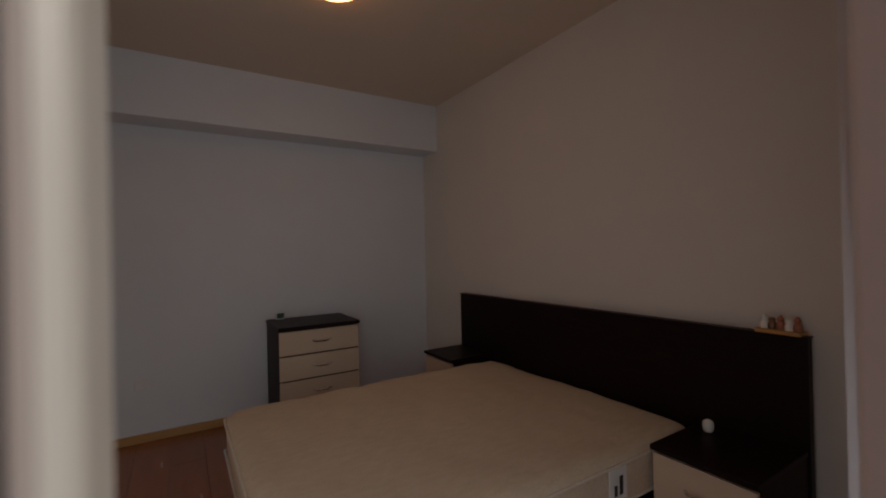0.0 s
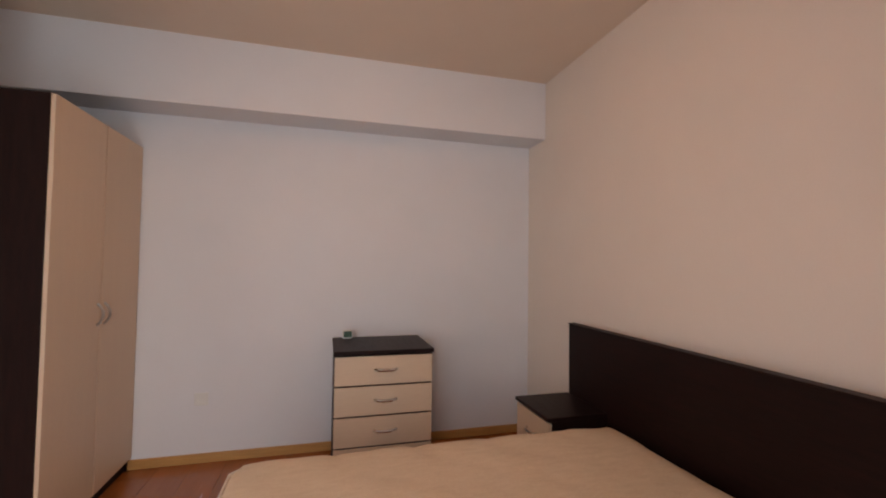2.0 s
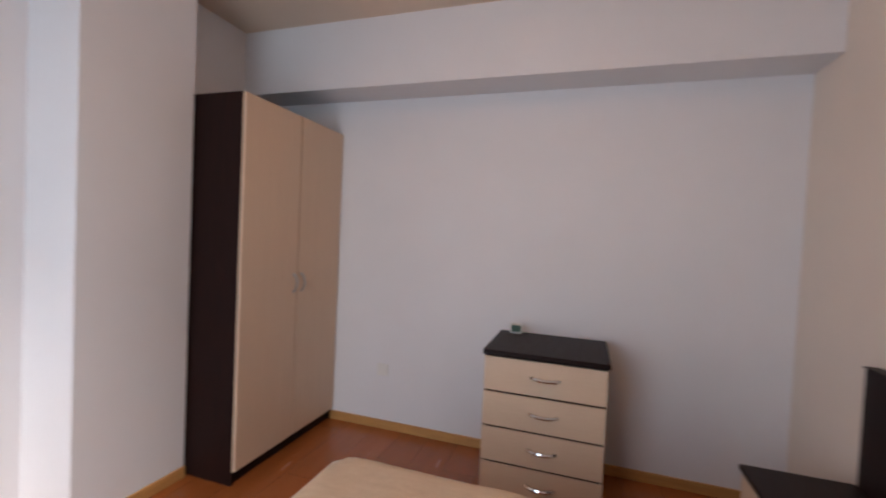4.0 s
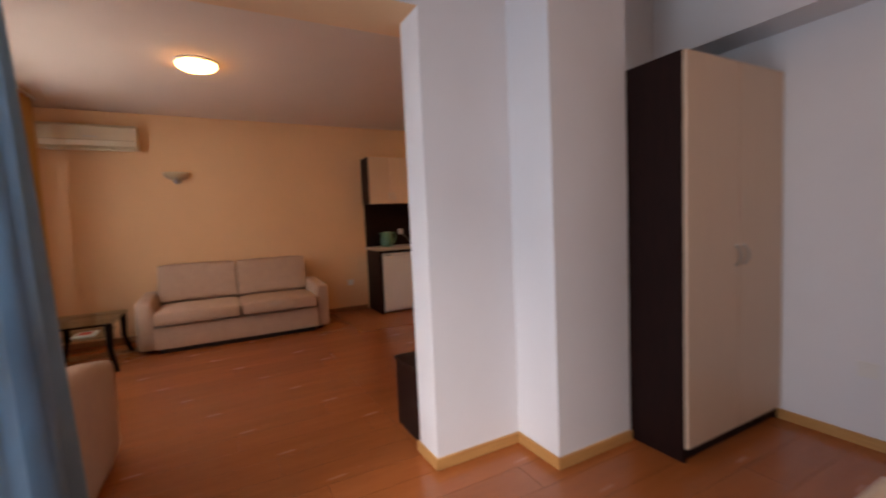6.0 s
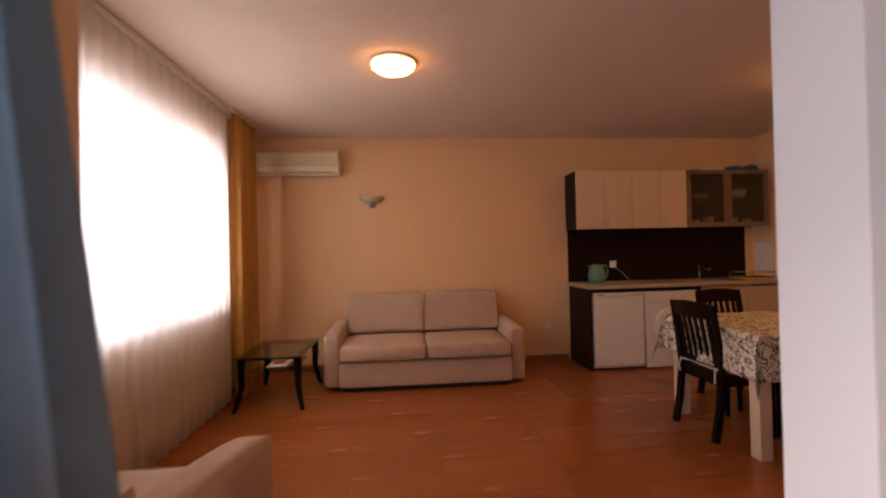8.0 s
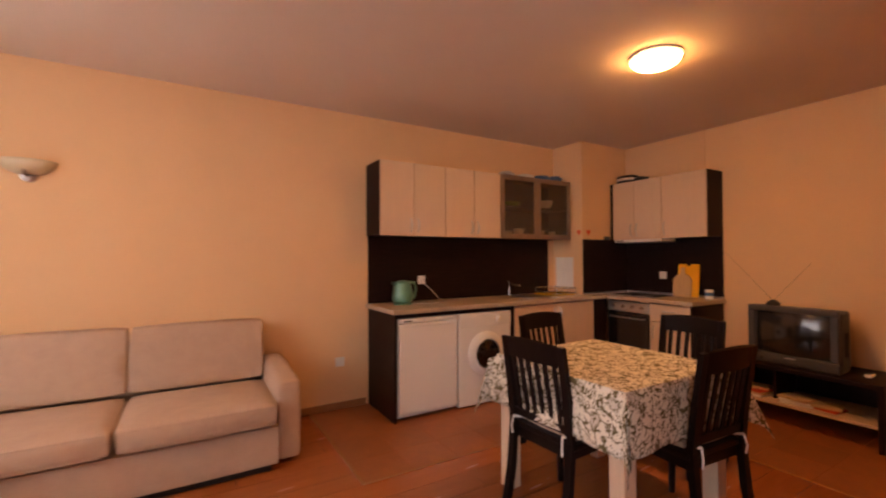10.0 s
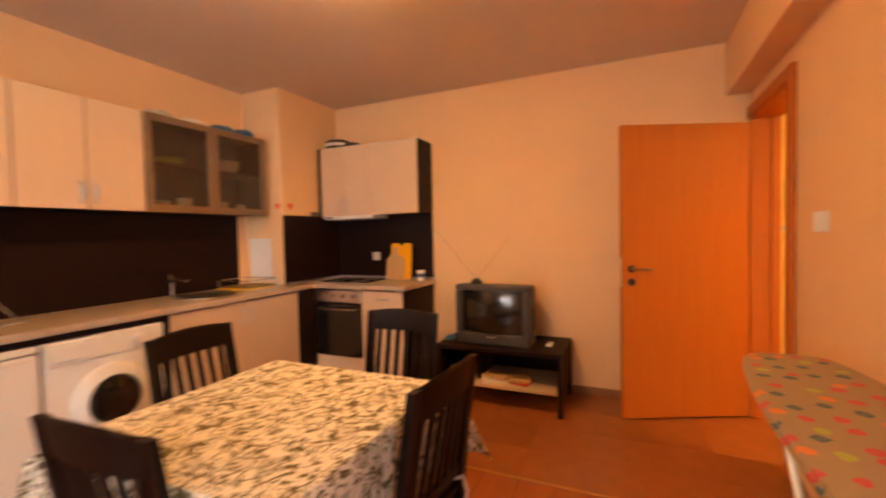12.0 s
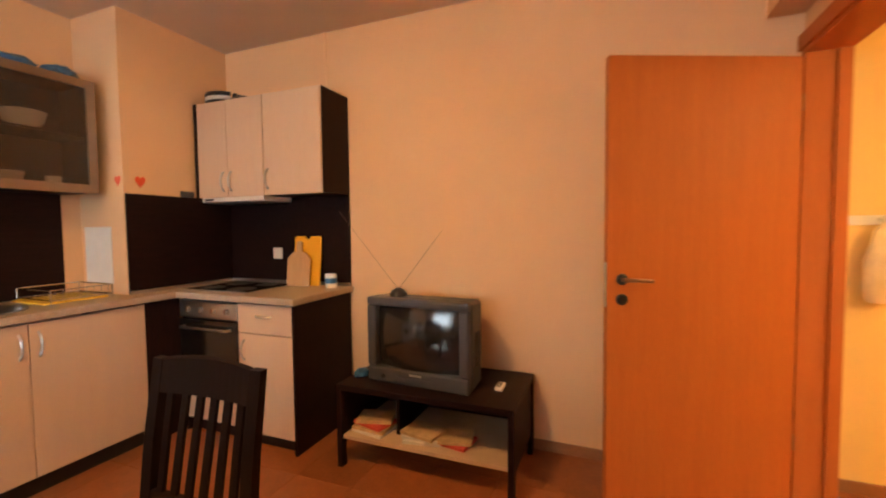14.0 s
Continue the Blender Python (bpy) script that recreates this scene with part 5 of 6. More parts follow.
def cooker_cupboards():
    z0, z1, y1 = 1.52, 2.165, 4.46
    xs = (-5.045, -4.755, -4.44, -3.985)
    r = thing("wall_cupboard", ((xs[0] + xs[-1]) / 2, YN, z0), "maple three-door wall cupboard over the hob", "wall cupboard", "kitchen wall cupboards")
    part("carcass", boxes((xs[0] - 0.012, xs[0] + 0.018, y1 - 0.018, YN - 0.001, z0 - 0.02, z1), (xs[-1] - 0.018, xs[-1], y1, YN - 0.001, z0, z1), (xs[0] + 0.018, xs[-1] - 0.018, y1, YN - 0.001, z0, z0 + 0.018),
                          (xs[0] + 0.018, xs[-1] - 0.018, y1, YN - 0.001, z1 - 0.018, z1)), WENGE, r, "dark wenge carcass")
    for k, (a, b) in enumerate(zip(xs, xs[1:])):
        d = part("door", box(bmesh.new(), a + (0.021 if k == 0 else 0.0025), b - 0.0025, y1 - 0.018, y1 - 0.001, z0 - 0.004, z1 - 0.002, bevel=0.002), MAPLE, r)
        part("handle", bow_handle(((b - 0.035) if k == 0 else (a + 0.035), y1 - 0.018, z0 + 0.10), (0, 0, 1), (0, -1, 0), 0.13), STEEL, d, "steel bow handle")
    h = thing("cooker_hood", (-4.72, 4.5, 1.47), "slim white cooker hood under the cupboard", "cooker hood")
    part("body", box(bmesh.new(), -5.01, -4.45, 4.45, YN - 0.03, 1.485, 1.518, bevel=0.006), ENAMEL, h)
    part("button", box(bmesh.new(), -4.98, -4.90, 4.446, 4.452, 1.495, 1.508), BLACK, h)
    part("filter", boxes((-4.99, -4.47, 4.47, YN - 0.05, 1.480, 1.486)), STEEL, h)
    b = thing("hose", (-4.9, 4.6, z1), "black and white coiled hose on the cupboard", "hose")
    for k, m in enumerate((BLACK, CHINA, BLACK)):
        pts = [(-4.93 + 0.11 * math.cos(a), 4.58 + 0.09 * math.sin(a), z1 + 0.02 + 0.028 * k) for a in [i * math.tau / 20 for i in range(20)]]
        part("coil", tube(bmesh.new(), pts, 0.016, 8), m, b, smooth=True)
    part("end", tube(bmesh.new(), ((-4.83, 4.56, z1 + 0.03), (-4.74, 4.55, z1 + 0.04), (-4.66, 4.56, z1 + 0.02)), 0.02, 8), BLACK, b, smooth=True)
    f = thing("cable_duct", (-4.30, YN, 2.18), "thin peach painted cable duct up to the ceiling", "duct")
    part("duct", box(bmesh.new(), -4.165, -4.145, YN - 0.012, YN - 0.0005, z1 + 0.001, HIGH - 0.001), PEACH, f)


cooker_cupboards()


def base_units():
    e = thing("end_panel", (XF, 1.63, 0), "dark wenge end panel of the counter", "panel")
    part("board", box(bmesh.new(), XW + 0.002, XF - 0.004, 1.625, 1.645, 0, ZC, bevel=0.001), WENGE, e)
    g = thing("filler_panel", (XF, 2.84, 0), "dark wenge divider between washer and sink unit", "panel")
    part("board", box(bmesh.new(), XW + 0.002, XF - 0.004, 2.825, 2.86, 0, ZC, bevel=0.001), WENGE, g)
    part("lintel", box(bmesh.new(), XF - 0.03, XF - 0.012, 1.646, 2.824, 0.83, ZC), WENGE_H, g)
    s = thing("sink_unit", (XF, 3.4, 0), "maple two-door sink unit", "base cupboard", "kitchen base units")
    part("body", boxes((XW + 0.003, XF - 0.02, 2.862, 2.88, 0.10, ZC), (XW + 0.003, XF - 0.02, 3.945, 3.963, 0.10, ZC), (XW + 0.003, XF - 0.02, 2.88, 3.945, 0.10, 0.118)), WENGE, s)
    part("plinth", box(bmesh.new(), XF - 0.07, XF - 0.05, 2.862, 3.963, 0, 0.10), BLACK, s)
    for a, b, hy in ((2.863, 3.42, 3.385), (3.424, 3.965, 3.46)):
        d = part("door", box(bmesh.new(), XF - 0.018, XF, a, b, 0.10, 0.855, bevel=0.002), MAPLE, s)
        part("handle", bow_handle((XF, hy, 0.75), (0, 0, 1), (1, 0, 0), 0.12), STEEL, d, "steel bow handle")
    f = thing("corner_panel", (-4.96, 4.07, 0), "dark wenge corner filler beside the oven", "panel")
    part("board", boxes((XF - 0.024, XF - 0.006, 3.968, YF + 0.02, 0, ZC)), WENGE, f)
    x0, x1 = -4.90, -4.41
    o = thing("oven_unit", ((x0 + x1) / 2, YF, 0), "built-in oven with steel panel and dark glass door", "oven")
    part("body", boxes((x0, x0 + 0.016, YF + 0.02, YN - 0.02, 0.0, ZC), (x1 - 0.016, x1, YF + 0.02, YN - 0.02, 0.0, ZC), (x0 + 0.016, x1 - 0.016, YF + 0.06, YF + 0.08, 0, 0.12)), WENGE, o)
    part("control_panel", box(bmesh.new(), x0 + 0.002, x1 - 0.002, YF, YF + 0.05, 0.745, 0.85, bevel=0.004), STEEL, o, "brushed steel control panel")
    for k in range(4):
        part("knob", lathe(bmesh.new(), ((0.018, 0.0), (0.017, -0.016), (0.012, -0.020)), (x0 + 0.08 + k * 0.11, YF, 0.80), 14, "y"), ALU, o)
    d = part("oven_door", box(bmesh.new(), x0 + 0.002, x1 - 0.002, YF - 0.005, YF + 0.045, 0.27, 0.738, bevel=0.005), OVEN_GLASS, o, "dark glass oven door")
    part("handle", tube(bmesh.new(), ((x0 + 0.05, YF - 0.005, 0.69), (x0 + 0.055, YF - 0.04, 0.69), (x1 - 0.055, YF - 0.04, 0.69), (x1 - 0.05, YF - 0.005, 0.69)), 0.008), STEEL, d, "steel bar handle")
    part("drawer", box(bmesh.new(), x0 + 0.002, x1 - 0.002, YF, YF + 0.018, 0.10, 0.263, bevel=0.002), MAPLE_H, o, "maple pan drawer")
    x0, x1 = -4.408, -4.005
    c = thing("drawer_unit", ((x0 + x1) / 2, YF, 0), "maple base unit with one drawer above a door", "base cupboard", "kitchen base units")
    part("body", boxes((x0, x0 + 0.016, YF + 0.02, YN - 0.02, 0.08, ZC), (x1 - 0.016, x1, YF + 0.02, YN - 0.02, 0.08, ZC), (x0 + 0.016, x1 - 0.016, YF + 0.02, YN - 0.02, 0.08, 0.096)), WENGE, c)
    w = part("drawer", box(bmesh.new(), x0 + 0.002, x1, YF, YF + 0.018, 0.685, 0.855, bevel=0.002), MAPLE_H, c)
    part("handle", bow_handle(((x0 + x1) / 2, YF, 0.79), (1, 0, 0), (0, -1, 0), 0.12), STEEL, w, "steel bow handle")
    w = part("door", box(bmesh.new(), x0 + 0.002, x1, YF, YF + 0.018, 0.085, 0.68, bevel=0.002), MAPLE, c)
    part("handle", bow_handle((x0 + 0.045, YF, 0.58), (0, 0, 1), (0, -1, 0), 0.12), STEEL, w, "steel bow handle")
    part("plinth", box(bmesh.new(), x0, x1, YF + 0.05, YF + 0.066, 0, 0.08), BLACK, c)
    p = thing("end_panel", (-3.995, 4.45, 0), "dark wenge end panel beside the television bench", "panel")
    part("board", box(bmesh.new(), -4.003, -3.985, YF, YN - 0.016, 0, ZC, bevel=0.001), WENGE, p)


base_units()


def fridge():
    y0, y1, h = 1.665, 2.215, 0.825
    r = thing("fridge", (-5.2, (y0 + y1) / 2, 0), "white undercounter fridge with a grip along its door", "fridge")
    part("cabinet", box(bmesh.new(), -5.45, -4.965, y0, y1, 0.02, h, bevel=0.006), ENAMEL, r)
    part("door", box(bmesh.new(), -4.96, XF, y0, y1, 0.055, 0.785, bevel=0.008), ENAMEL, r)
    part("top_trim", box(bmesh.new(), -4.962, XF + 0.002, y0, y1, 0.792, h, bevel=0.006), WHITE_PLASTIC, r)
    part("grip", box(bmesh.new(), XF - 0.002, XF + 0.006, y0 + 0.03, y1 - 0.03, 0.752, 0.770, bevel=0.003), WHITE_PLASTIC, r)
    part("badge", box(bmesh.new(), XF + 0.002, XF + 0.004, y0 + 0.04, y0 + 0.11, 0.80, 0.81), BLACK, r)
    for y in (y0 + 0.06, y1 - 0.06):
        part("foot", lathe(bmesh.new(), ((0.018, 0.0), (0.018, 0.03)), (-5.02, y, 0), 12), BLACK, r)
        part("foot", lathe(bmesh.new(), ((0.018, 0.0), (0.018, 0.03)), (-5.4, y, 0), 12), BLACK, r)


fridge()


def washing_machine():
    y0, y1, h = 2.235, 2.815, 0.825
    yc = (y0 + y1) / 2
    r = thing("washing_machine", (-5.2, yc, 0), "white front-loading washing machine with a round door", "washing machine")
    part("cabinet", box(bmesh.new(), -5.45, XF - 0.005, y0, y1, 0.015, h, bevel=0.008), ENAMEL, r)
    part("control_panel", box(bmesh.new(), XF - 0.006, XF + 0.006, y0 + 0.004, y1 - 0.004, 0.70, h - 0.006, bevel=0.005), WHITE_PLASTIC, r)
    part("detergent_drawer", box(bmesh.new(), XF + 0.005, XF + 0.010, y0 + 0.02, y0 + 0.20, 0.72, 0.80, bevel=0.003), WHITE_PLASTIC, r)
    part("dial", lathe(bmesh.new(), ((0.03, 0.0), (0.028, 0.02), (0.02, 0.024)), (XF + 0.006, y1 - 0.15, 0.76), 20, "x"), WHITE_PLASTIC, r)
    d = part("door", lathe(bmesh.new(), ((0.195, 0.0), (0.195, 0.018), (0.17, 0.04), (0.135, 0.045), (0.13, 0.03)), (XF - 0.005, yc, 0.46), 36, "x"), WHITE_PLASTIC, r, "white round door ring", smooth=True)
    part("porthole", lathe(bmesh.new(), ((0.131, 0.031), (0.12, 0.05), (0.07, 0.058), (0.02, 0.06)), (XF - 0.005, yc, 0.46), 36, "x"), OVEN_GLASS, d, "dark bulging glass porthole", smooth=True)
    part("kick_flap", box(bmesh.new(), XF - 0.006, XF - 0.001, y1 - 0.16, y1 - 0.04, 0.05, 0.14, bevel=0.003), WHITE_PLASTIC, r)
    for y in (y0 + 0.05, y1 - 0.05):
        part("foot", lathe(bmesh.new(), ((0.02, 0.0), (0.02, 0.02)), (-5.0, y, 0), 12), BLACK, r)
        part("foot", lathe(bmesh.new(), ((0.02, 0.0), (0.02, 0.02)), (-5.4, y, 0), 12), BLACK, r)


washing_machine()


def kitchen_clutter():
    k = thing("kettle", (-5.27, 1.86, ZT), "green plastic electric kettle on the worktop", "kettle")
    c = (-5.27, 1.86, ZT)
    part("base", lathe(bmesh.new(), ((0.085, 0.0), (0.088, 0.012), (0.07, 0.022)), c, 24), KETTLE, k, smooth=True)
    part("body", lathe(bmesh.new(), ((0.080, 0.022), (0.094, 0.04), (0.093, 0.09), (0.082, 0.15), (0.068, 0.185)), c, 28), KETTLE, k, smooth=True)
    part("lid", lathe(bmesh.new(), ((0.068, 0.184), (0.056, 0.202), (0.03, 0.212), (0.004, 0.214)), c, 24), KETTLE, k, smooth=True)
    part("handle", tube(bmesh.new(), ((c[0], c[1] + 0.06, ZT + 0.195), (c[0], c[1] + 0.12, ZT + 0.19), (c[0], c[1] + 0.135, ZT + 0.13), (c[0], c[1] + 0.115, ZT + 0.06), (c[0], c[1] + 0.08, ZT + 0.05)), 0.014, 8), KETTLE, k, smooth=True)
    part("spout", prism(bmesh.new(), [(c[1] - 0.06, ZT + 0.15), (c[1] - 0.105, ZT + 0.198), (c[1] - 0.06, ZT + 0.2)], "x", c[0] - 0.02, c[0] + 0.02), KETTLE, k)
    part("cable", tube(bmesh.new(), ((c[0] + 0.02, c[1] + 0.085, ZT + 0.006), (c[0] + 0.10, c[1] + 0.22, ZT + 0.005), (c[0] + 0.06, c[1] + 0.42, ZT + 0.006), (XW + 0.10, c[1] + 0.44, ZT + 0.03),
                                     (XW + 0.05, c[1] + 0.40, ZT + 0.10), (XW + 0.035, 2.175, 1.075)), 0.0035, 6), GREY_BAG, k, "grey mains cable")
    part("plug", box(bmesh.new(), XW + 0.025, XW + 0.055, 2.15, 2.185, 1.07, 1.115, bevel=0.006), WHITE_PLASTIC, k, "white mains plug")
    socket((XW + 0.014, 2.165, 1.105), (1, 0), "white wall socket on the dark splashback")
    socket((-4.60, YN - 0.014, 1.12), (0, -1), "white wall socket above the hob")
    s = thing("sink", (-5.2, 3.4, ZT), "round steel sink with a mixer tap", "sink")
    part("rim", lathe(bmesh.new(), ((0.215, 0.001), (0.215, 0.006), (0.19, 0.006), (0.185, 0.0015), (0.02, 0.0012)), (-5.2, 3.32, ZT), 36), STEEL, s, smooth=True)
    part("tap", tube(bmesh.new(), ((-5.41, 3.2, ZT), (-5.41, 3.2, ZT + 0.10), (-5.38, 3.2, ZT + 0.14), (-5.26, 3.22, ZT + 0.12)), 0.012, 10), CHROME, s, "chrome mixer tap", smooth=True)
    part("lever", tube(bmesh.new(), ((-5.41, 3.2, ZT + 0.12), (-5.37, 3.16, ZT + 0.17)), 0.007), CHROME, s)
    t = thing("dish_rack", (-5.25, 3.72, ZT), "wire dish rack over a yellow cloth", "dish rack")
    x0, x1, y0, y1 = -5.42, -5.10, 3.60, 3.90
    part("tray", box(bmesh.new(), x0 + 0.01, x1, y0 - 0.03, y1 - 0.02, ZT + 0.001, ZT + 0.014, bevel=0.005), YELLOW, t, "yellow drip tray")
    for z in (ZT + 0.02, ZT + 0.075):
        part("wire", tube(bmesh.new(), ((x0, y0, z), (x1, y0, z), (x1, y1, z), (x0, y1, z), (x0, y0, z)), 0.0035, 6), CHROME, t)
    for q in range(8):
        y = y0 + 0.02 + q * 0.037
        part("wire", tube(bmesh.new(), ((x0, y, ZT + 0.02), (x1, y, ZT + 0.02), (x1, y, ZT + 0.075)), 0.0022, 5), CHROME, t)
    for x, y in ((x0, y0), (x1, y0), (x1, y1), (x0, y1)):
        part("post", tube(bmesh.new(), ((x, y, ZT), (x, y, ZT + 0.075)), 0.0035, 6), CHROME, t)
    h = thing("hob", (-4.68, 4.46, ZT), "dark ceramic hob with a steel edge", "hob")
    part("glass", box(bmesh.new(), -4.93, -4.42, 4.24, 4.66, ZT + 0.002, ZT + 0.008, bevel=0.002), OVEN_GLASS, h)
    for y in (4.23, 4.66):
        part("edge", box(bmesh.new(), -4.94, -4.41, y, y + 0.01, ZT, ZT + 0.009), STEEL, h)
    for x, y, rad in ((-4.80, 4.34, 0.075), (-4.55, 4.34, 0.09), (-4.80, 4.56, 0.09), (-4.55, 4.56, 0.075)):
        part("ring", lathe(bmesh.new(), ((rad, 0.0082), (rad, 0.0088), (rad - 0.006, 0.0088)), (x, y, ZT), 28), TV_PLASTIC, h)

    def leaning_board(name, x0, x1, z1, y, outline, mat, label):
        bm = prism(bmesh.new(), outline, "y", y - 0.008, y + 0.008)
        for v in bm.verts:
            v.co.y += 0.10 * (v.co.z - ZT)
        bmesh.ops.bevel(bm, geom=bm.edges[:], offset=0.003, segments=1, affect="EDGES")
        solo(name, bm, mat, ((x0 + x1) / 2, y, ZT), label, "chopping board")
    leaning_board("chopping_board", -4.38, -4.16, 1.25, 4.655, [(-4.405, ZT), (-4.185, ZT), (-4.185, 1.23), (-4.20, 1.245), (-4.27, 1.245), (-4.28, 1.225), (-4.31, 1.225), (-4.32, 1.245), (-4.39, 1.245), (-4.405, 1.23)], ORANGE, "yellow orange plastic chopping board leaning on the splashback")
    leaning_board("chopping_board", -4.43, -4.24, 1.2, 4.615, [(-4.43, ZT), (-4.24, ZT), (-4.24, 1.09), (-4.275, 1.13), (-4.31, 1.14), (-4.315, 1.21), (-4.355, 1.21), (-4.36, 1.14), (-4.395, 1.13), (-4.43, 1.09)], BEECH,
                  "beech chopping board with a handle, leaning")
    g = thing("mug", (-4.065, 4.62, ZT), "small blue and white patterned mug", "mug")
    part("body", lathe(bmesh.new(), ((0.035, 0.0), (0.038, 0.02), (0.038, 0.09), (0.034, 0.09), (0.033, 0.015), (0.01, 0.012)), (-4.065, 4.62, ZT), 20), CHINA, g, smooth=True)
    part("band", lathe(bmesh.new(), ((0.0385, 0.03), (0.039, 0.035), (0.039, 0.06), (0.0385, 0.065)), (-4.065, 4.62, ZT), 20), BLUE_BAG, g, smooth=True)
    n = thing("notice", (-5.24, 3.97, 0.95), "white sheet of paper pinned to the shaft", "paper")
    part("sheet", box(bmesh.new(), -5.46, -5.20, 3.9655, 3.9695, 0.965, 1.32), PAPER, n)

    def heart(y, z, s):
        pts = []
        for i in range(20):
            a = i * math.tau / 20
            pts.append((y + s * 0.8 * math.sin(a) ** 3, z + s / 16 * (13 * math.cos(a) - 5 * math.cos(2 * a) - 2 * math.cos(3 * a) - math.cos(4 * a))))
        return pts
    e = thing("heart_sticker", (-5.07, 4.06, 1.58), "red heart sticker on the shaft", "sticker", "heart stickers")
    part("heart", prism(bmesh.new(), heart(4.07, 1.60, 0.04), "x", -5.0695, -5.067), HEART, e)
    e = thing("heart_sticker", (-5.12, 3.97, 1.58), "red heart sticker on the shaft edge", "sticker", "heart stickers")
    part("heart", prism(bmesh.new(), heart(-5.115, 1.60, 0.035), "y", 3.966, 3.9695), HEART, e)
    w = thing("timer", (-5.06, 4.45, 1.53), "small dark kitchen timer on the splashback edge", "timer")
    part("case", box(bmesh.new(), -5.069, -5.045, 4.33, 4.42, 1.521, 1.56, bevel=0.004), TV_PLASTIC, w)


kitchen_clutter()

# ---- television corner ----
def tv_corner():
    x0, x1, y0, y1, h = -3.715, -2.745, 4.17, 4.70, 0.455
    r = thing("tv_bench", ((x0 + x1) / 2, (y0 + y1) / 2, 0), "dark wenge television bench with a pale lower shelf", "tv bench")
    part("top", box(bmesh.new(), x0, x1, y0, y1, h - 0.03, h, bevel=0.002), WENGE_H, r)
    for a in (x0, x1 - 0.03):
        for b in (y0, y1 - 0.045):
            part("leg", box(bmesh.new(), a, a + 0.03, b, b + 0.045, 0, h - 0.03, bevel=0.002), WENGE, r)
        part("side_panel", box(bmesh.new(), a + 0.005, a + 0.022, y0 + 0.045, y1 - 0.045, 0.12, h - 0.03), WENGE, r)
    part("shelf", box(bmesh.new(), x0 + 0.03, x1 - 0.03, y0 + 0.015, y1 - 0.02, 0.155, 0.175, bevel=0.001), MAPLE_H, r, "pale maple shelf")
    part("back", box(bmesh.new(), x0 + 0.03, x1 - 0.03, y1 - 0.02, y1 - 0.01, 0.12, h - 0.03), WENGE, r)
    part("divider", box(bmesh.new(), x0 + 0.30, x0 + 0.318, y0 + 0.12, y1 - 0.02, 0.175, h - 0.03), WENGE, r)
    rnd = random.Random(4)
    for k in range(9):
        col = (PAPER, PAPER_TAN, PAPER_RED, PAPER_TAN, PAPER)[k % 5]
        cx = x0 + (0.16 if k < 4 else 0.46 if k < 7 else 0.62)
        z = 0.175 + 0.018 * (k if k < 4 else (k - 4) if k < 7 else k - 7)
        a = rnd.uniform(-18, 18)
        bm = box(bmesh.new(), -0.10, 0.10, -0.075, 0.075, 0, 0.0175, bevel=0.002)
        bmesh.ops.rotate(bm, verts=bm.verts, matrix=Matrix.Rotation(radians(a), 3, "Z"))
        bmesh.ops.translate(bm, verts=bm.verts, vec=(cx, y0 + 0.14 + rnd.uniform(-0.02, 0.02), z))
        solo("book", bm, col, (cx, y0 + 0.14, z), "worn paperback lying on the bench shelf", "book", "books on the shelf")
    # tube television, turned a little
    t = thing("television", (0, 0, 0), "grey tube television with a rabbit-ear aerial", "television")
    w, hh, f = 0.302, 0.465, -0.20
    shell = bmesh.new()
    rings = []
    for y, sx, zl, zh in ((f + 0.055, 1.0, 0.0, 1.0), (f + 0.20, 0.97, 0.01, 0.98), (f + 0.36, 0.74, 0.06, 0.86), (f + 0.44, 0.55, 0.10, 0.72), (f + 0.455, 0.5, 0.12, 0.68)):
        rings.append([shell.verts.new((x * w * sx, y, hh * z)) for x, z in ((-0.96, zl), (0.96, zl), (1, zl + 0.04), (1, zh - 0.04), (0.96, zh), (-0.96, zh), (-1, zh - 0.04), (-1, zl + 0.04))])
    for a, b in zip(rings, rings[1:]):
        for k in range(8):
            shell.faces.new((a[k], a[(k + 1) % 8], b[(k + 1) % 8], b[k]))
    shell.faces.new(rings[0][::-1])
    shell.faces.new(rings[-1])
    bmesh.ops.recalc_face_normals(shell, faces=shell.faces)
    part("rear_shell", shell, TV_PLASTIC, t)
    part("bezel", boxes((-w, w, f, f + 0.055, 0.0, 0.085), (-w, w, f, f + 0.055, hh - 0.045, hh), (-w, -w + 0.055, f, f + 0.055, 0.085, hh - 0.045), (w - 0.055, w, f, f + 0.055, 0.085, hh - 0.045), bevel=0.012), TV_PLASTIC, t)
    sc = bmesh.new()
    n = 20
    g = [[sc.verts.new((-w + 0.05 + (2 * w - 0.10) * i / n, f - 0.012 + (((2 * w - 0.10) * (i / n - 0.5)) ** 2 + ((hh - 0.12) * (j / n - 0.5)) ** 2) / 1.3, 0.08 + (hh - 0.12) * j / n)) for i in range(n + 1)] for j in range(n + 1)]
    for a, b in zip(g, g[1:]):
        for i in range(n):
            sc.faces.new((a[i], a[i + 1], b[i + 1], b[i]))
    part("screen", sc, TV_SCREEN, t, "dark bulging glass screen", smooth=True)
    part("control_flap", box(bmesh.new(), -0.12, 0.12, f - 0.004, f + 0.002, 0.022, 0.05, bevel=0.002), TV_PLASTIC, t)
    part("power_button", lathe(bmesh.new(), ((0.012, 0.0), (0.011, -0.006)), (-0.20, f, 0.036), 14, "y"), BLACK, t)
    part("badge", box(bmesh.new(), -0.035, 0.035, f - 0.002, f + 0.001, 0.058, 0.067), STEEL, t)
    part("speaker_grille", boxes(*[(w - 0.001, w + 0.002, f + 0.09 + 0.012 * k, f + 0.095 + 0.012 * k, 0.12, 0.30) for k in range(6)]), BLACK, t)
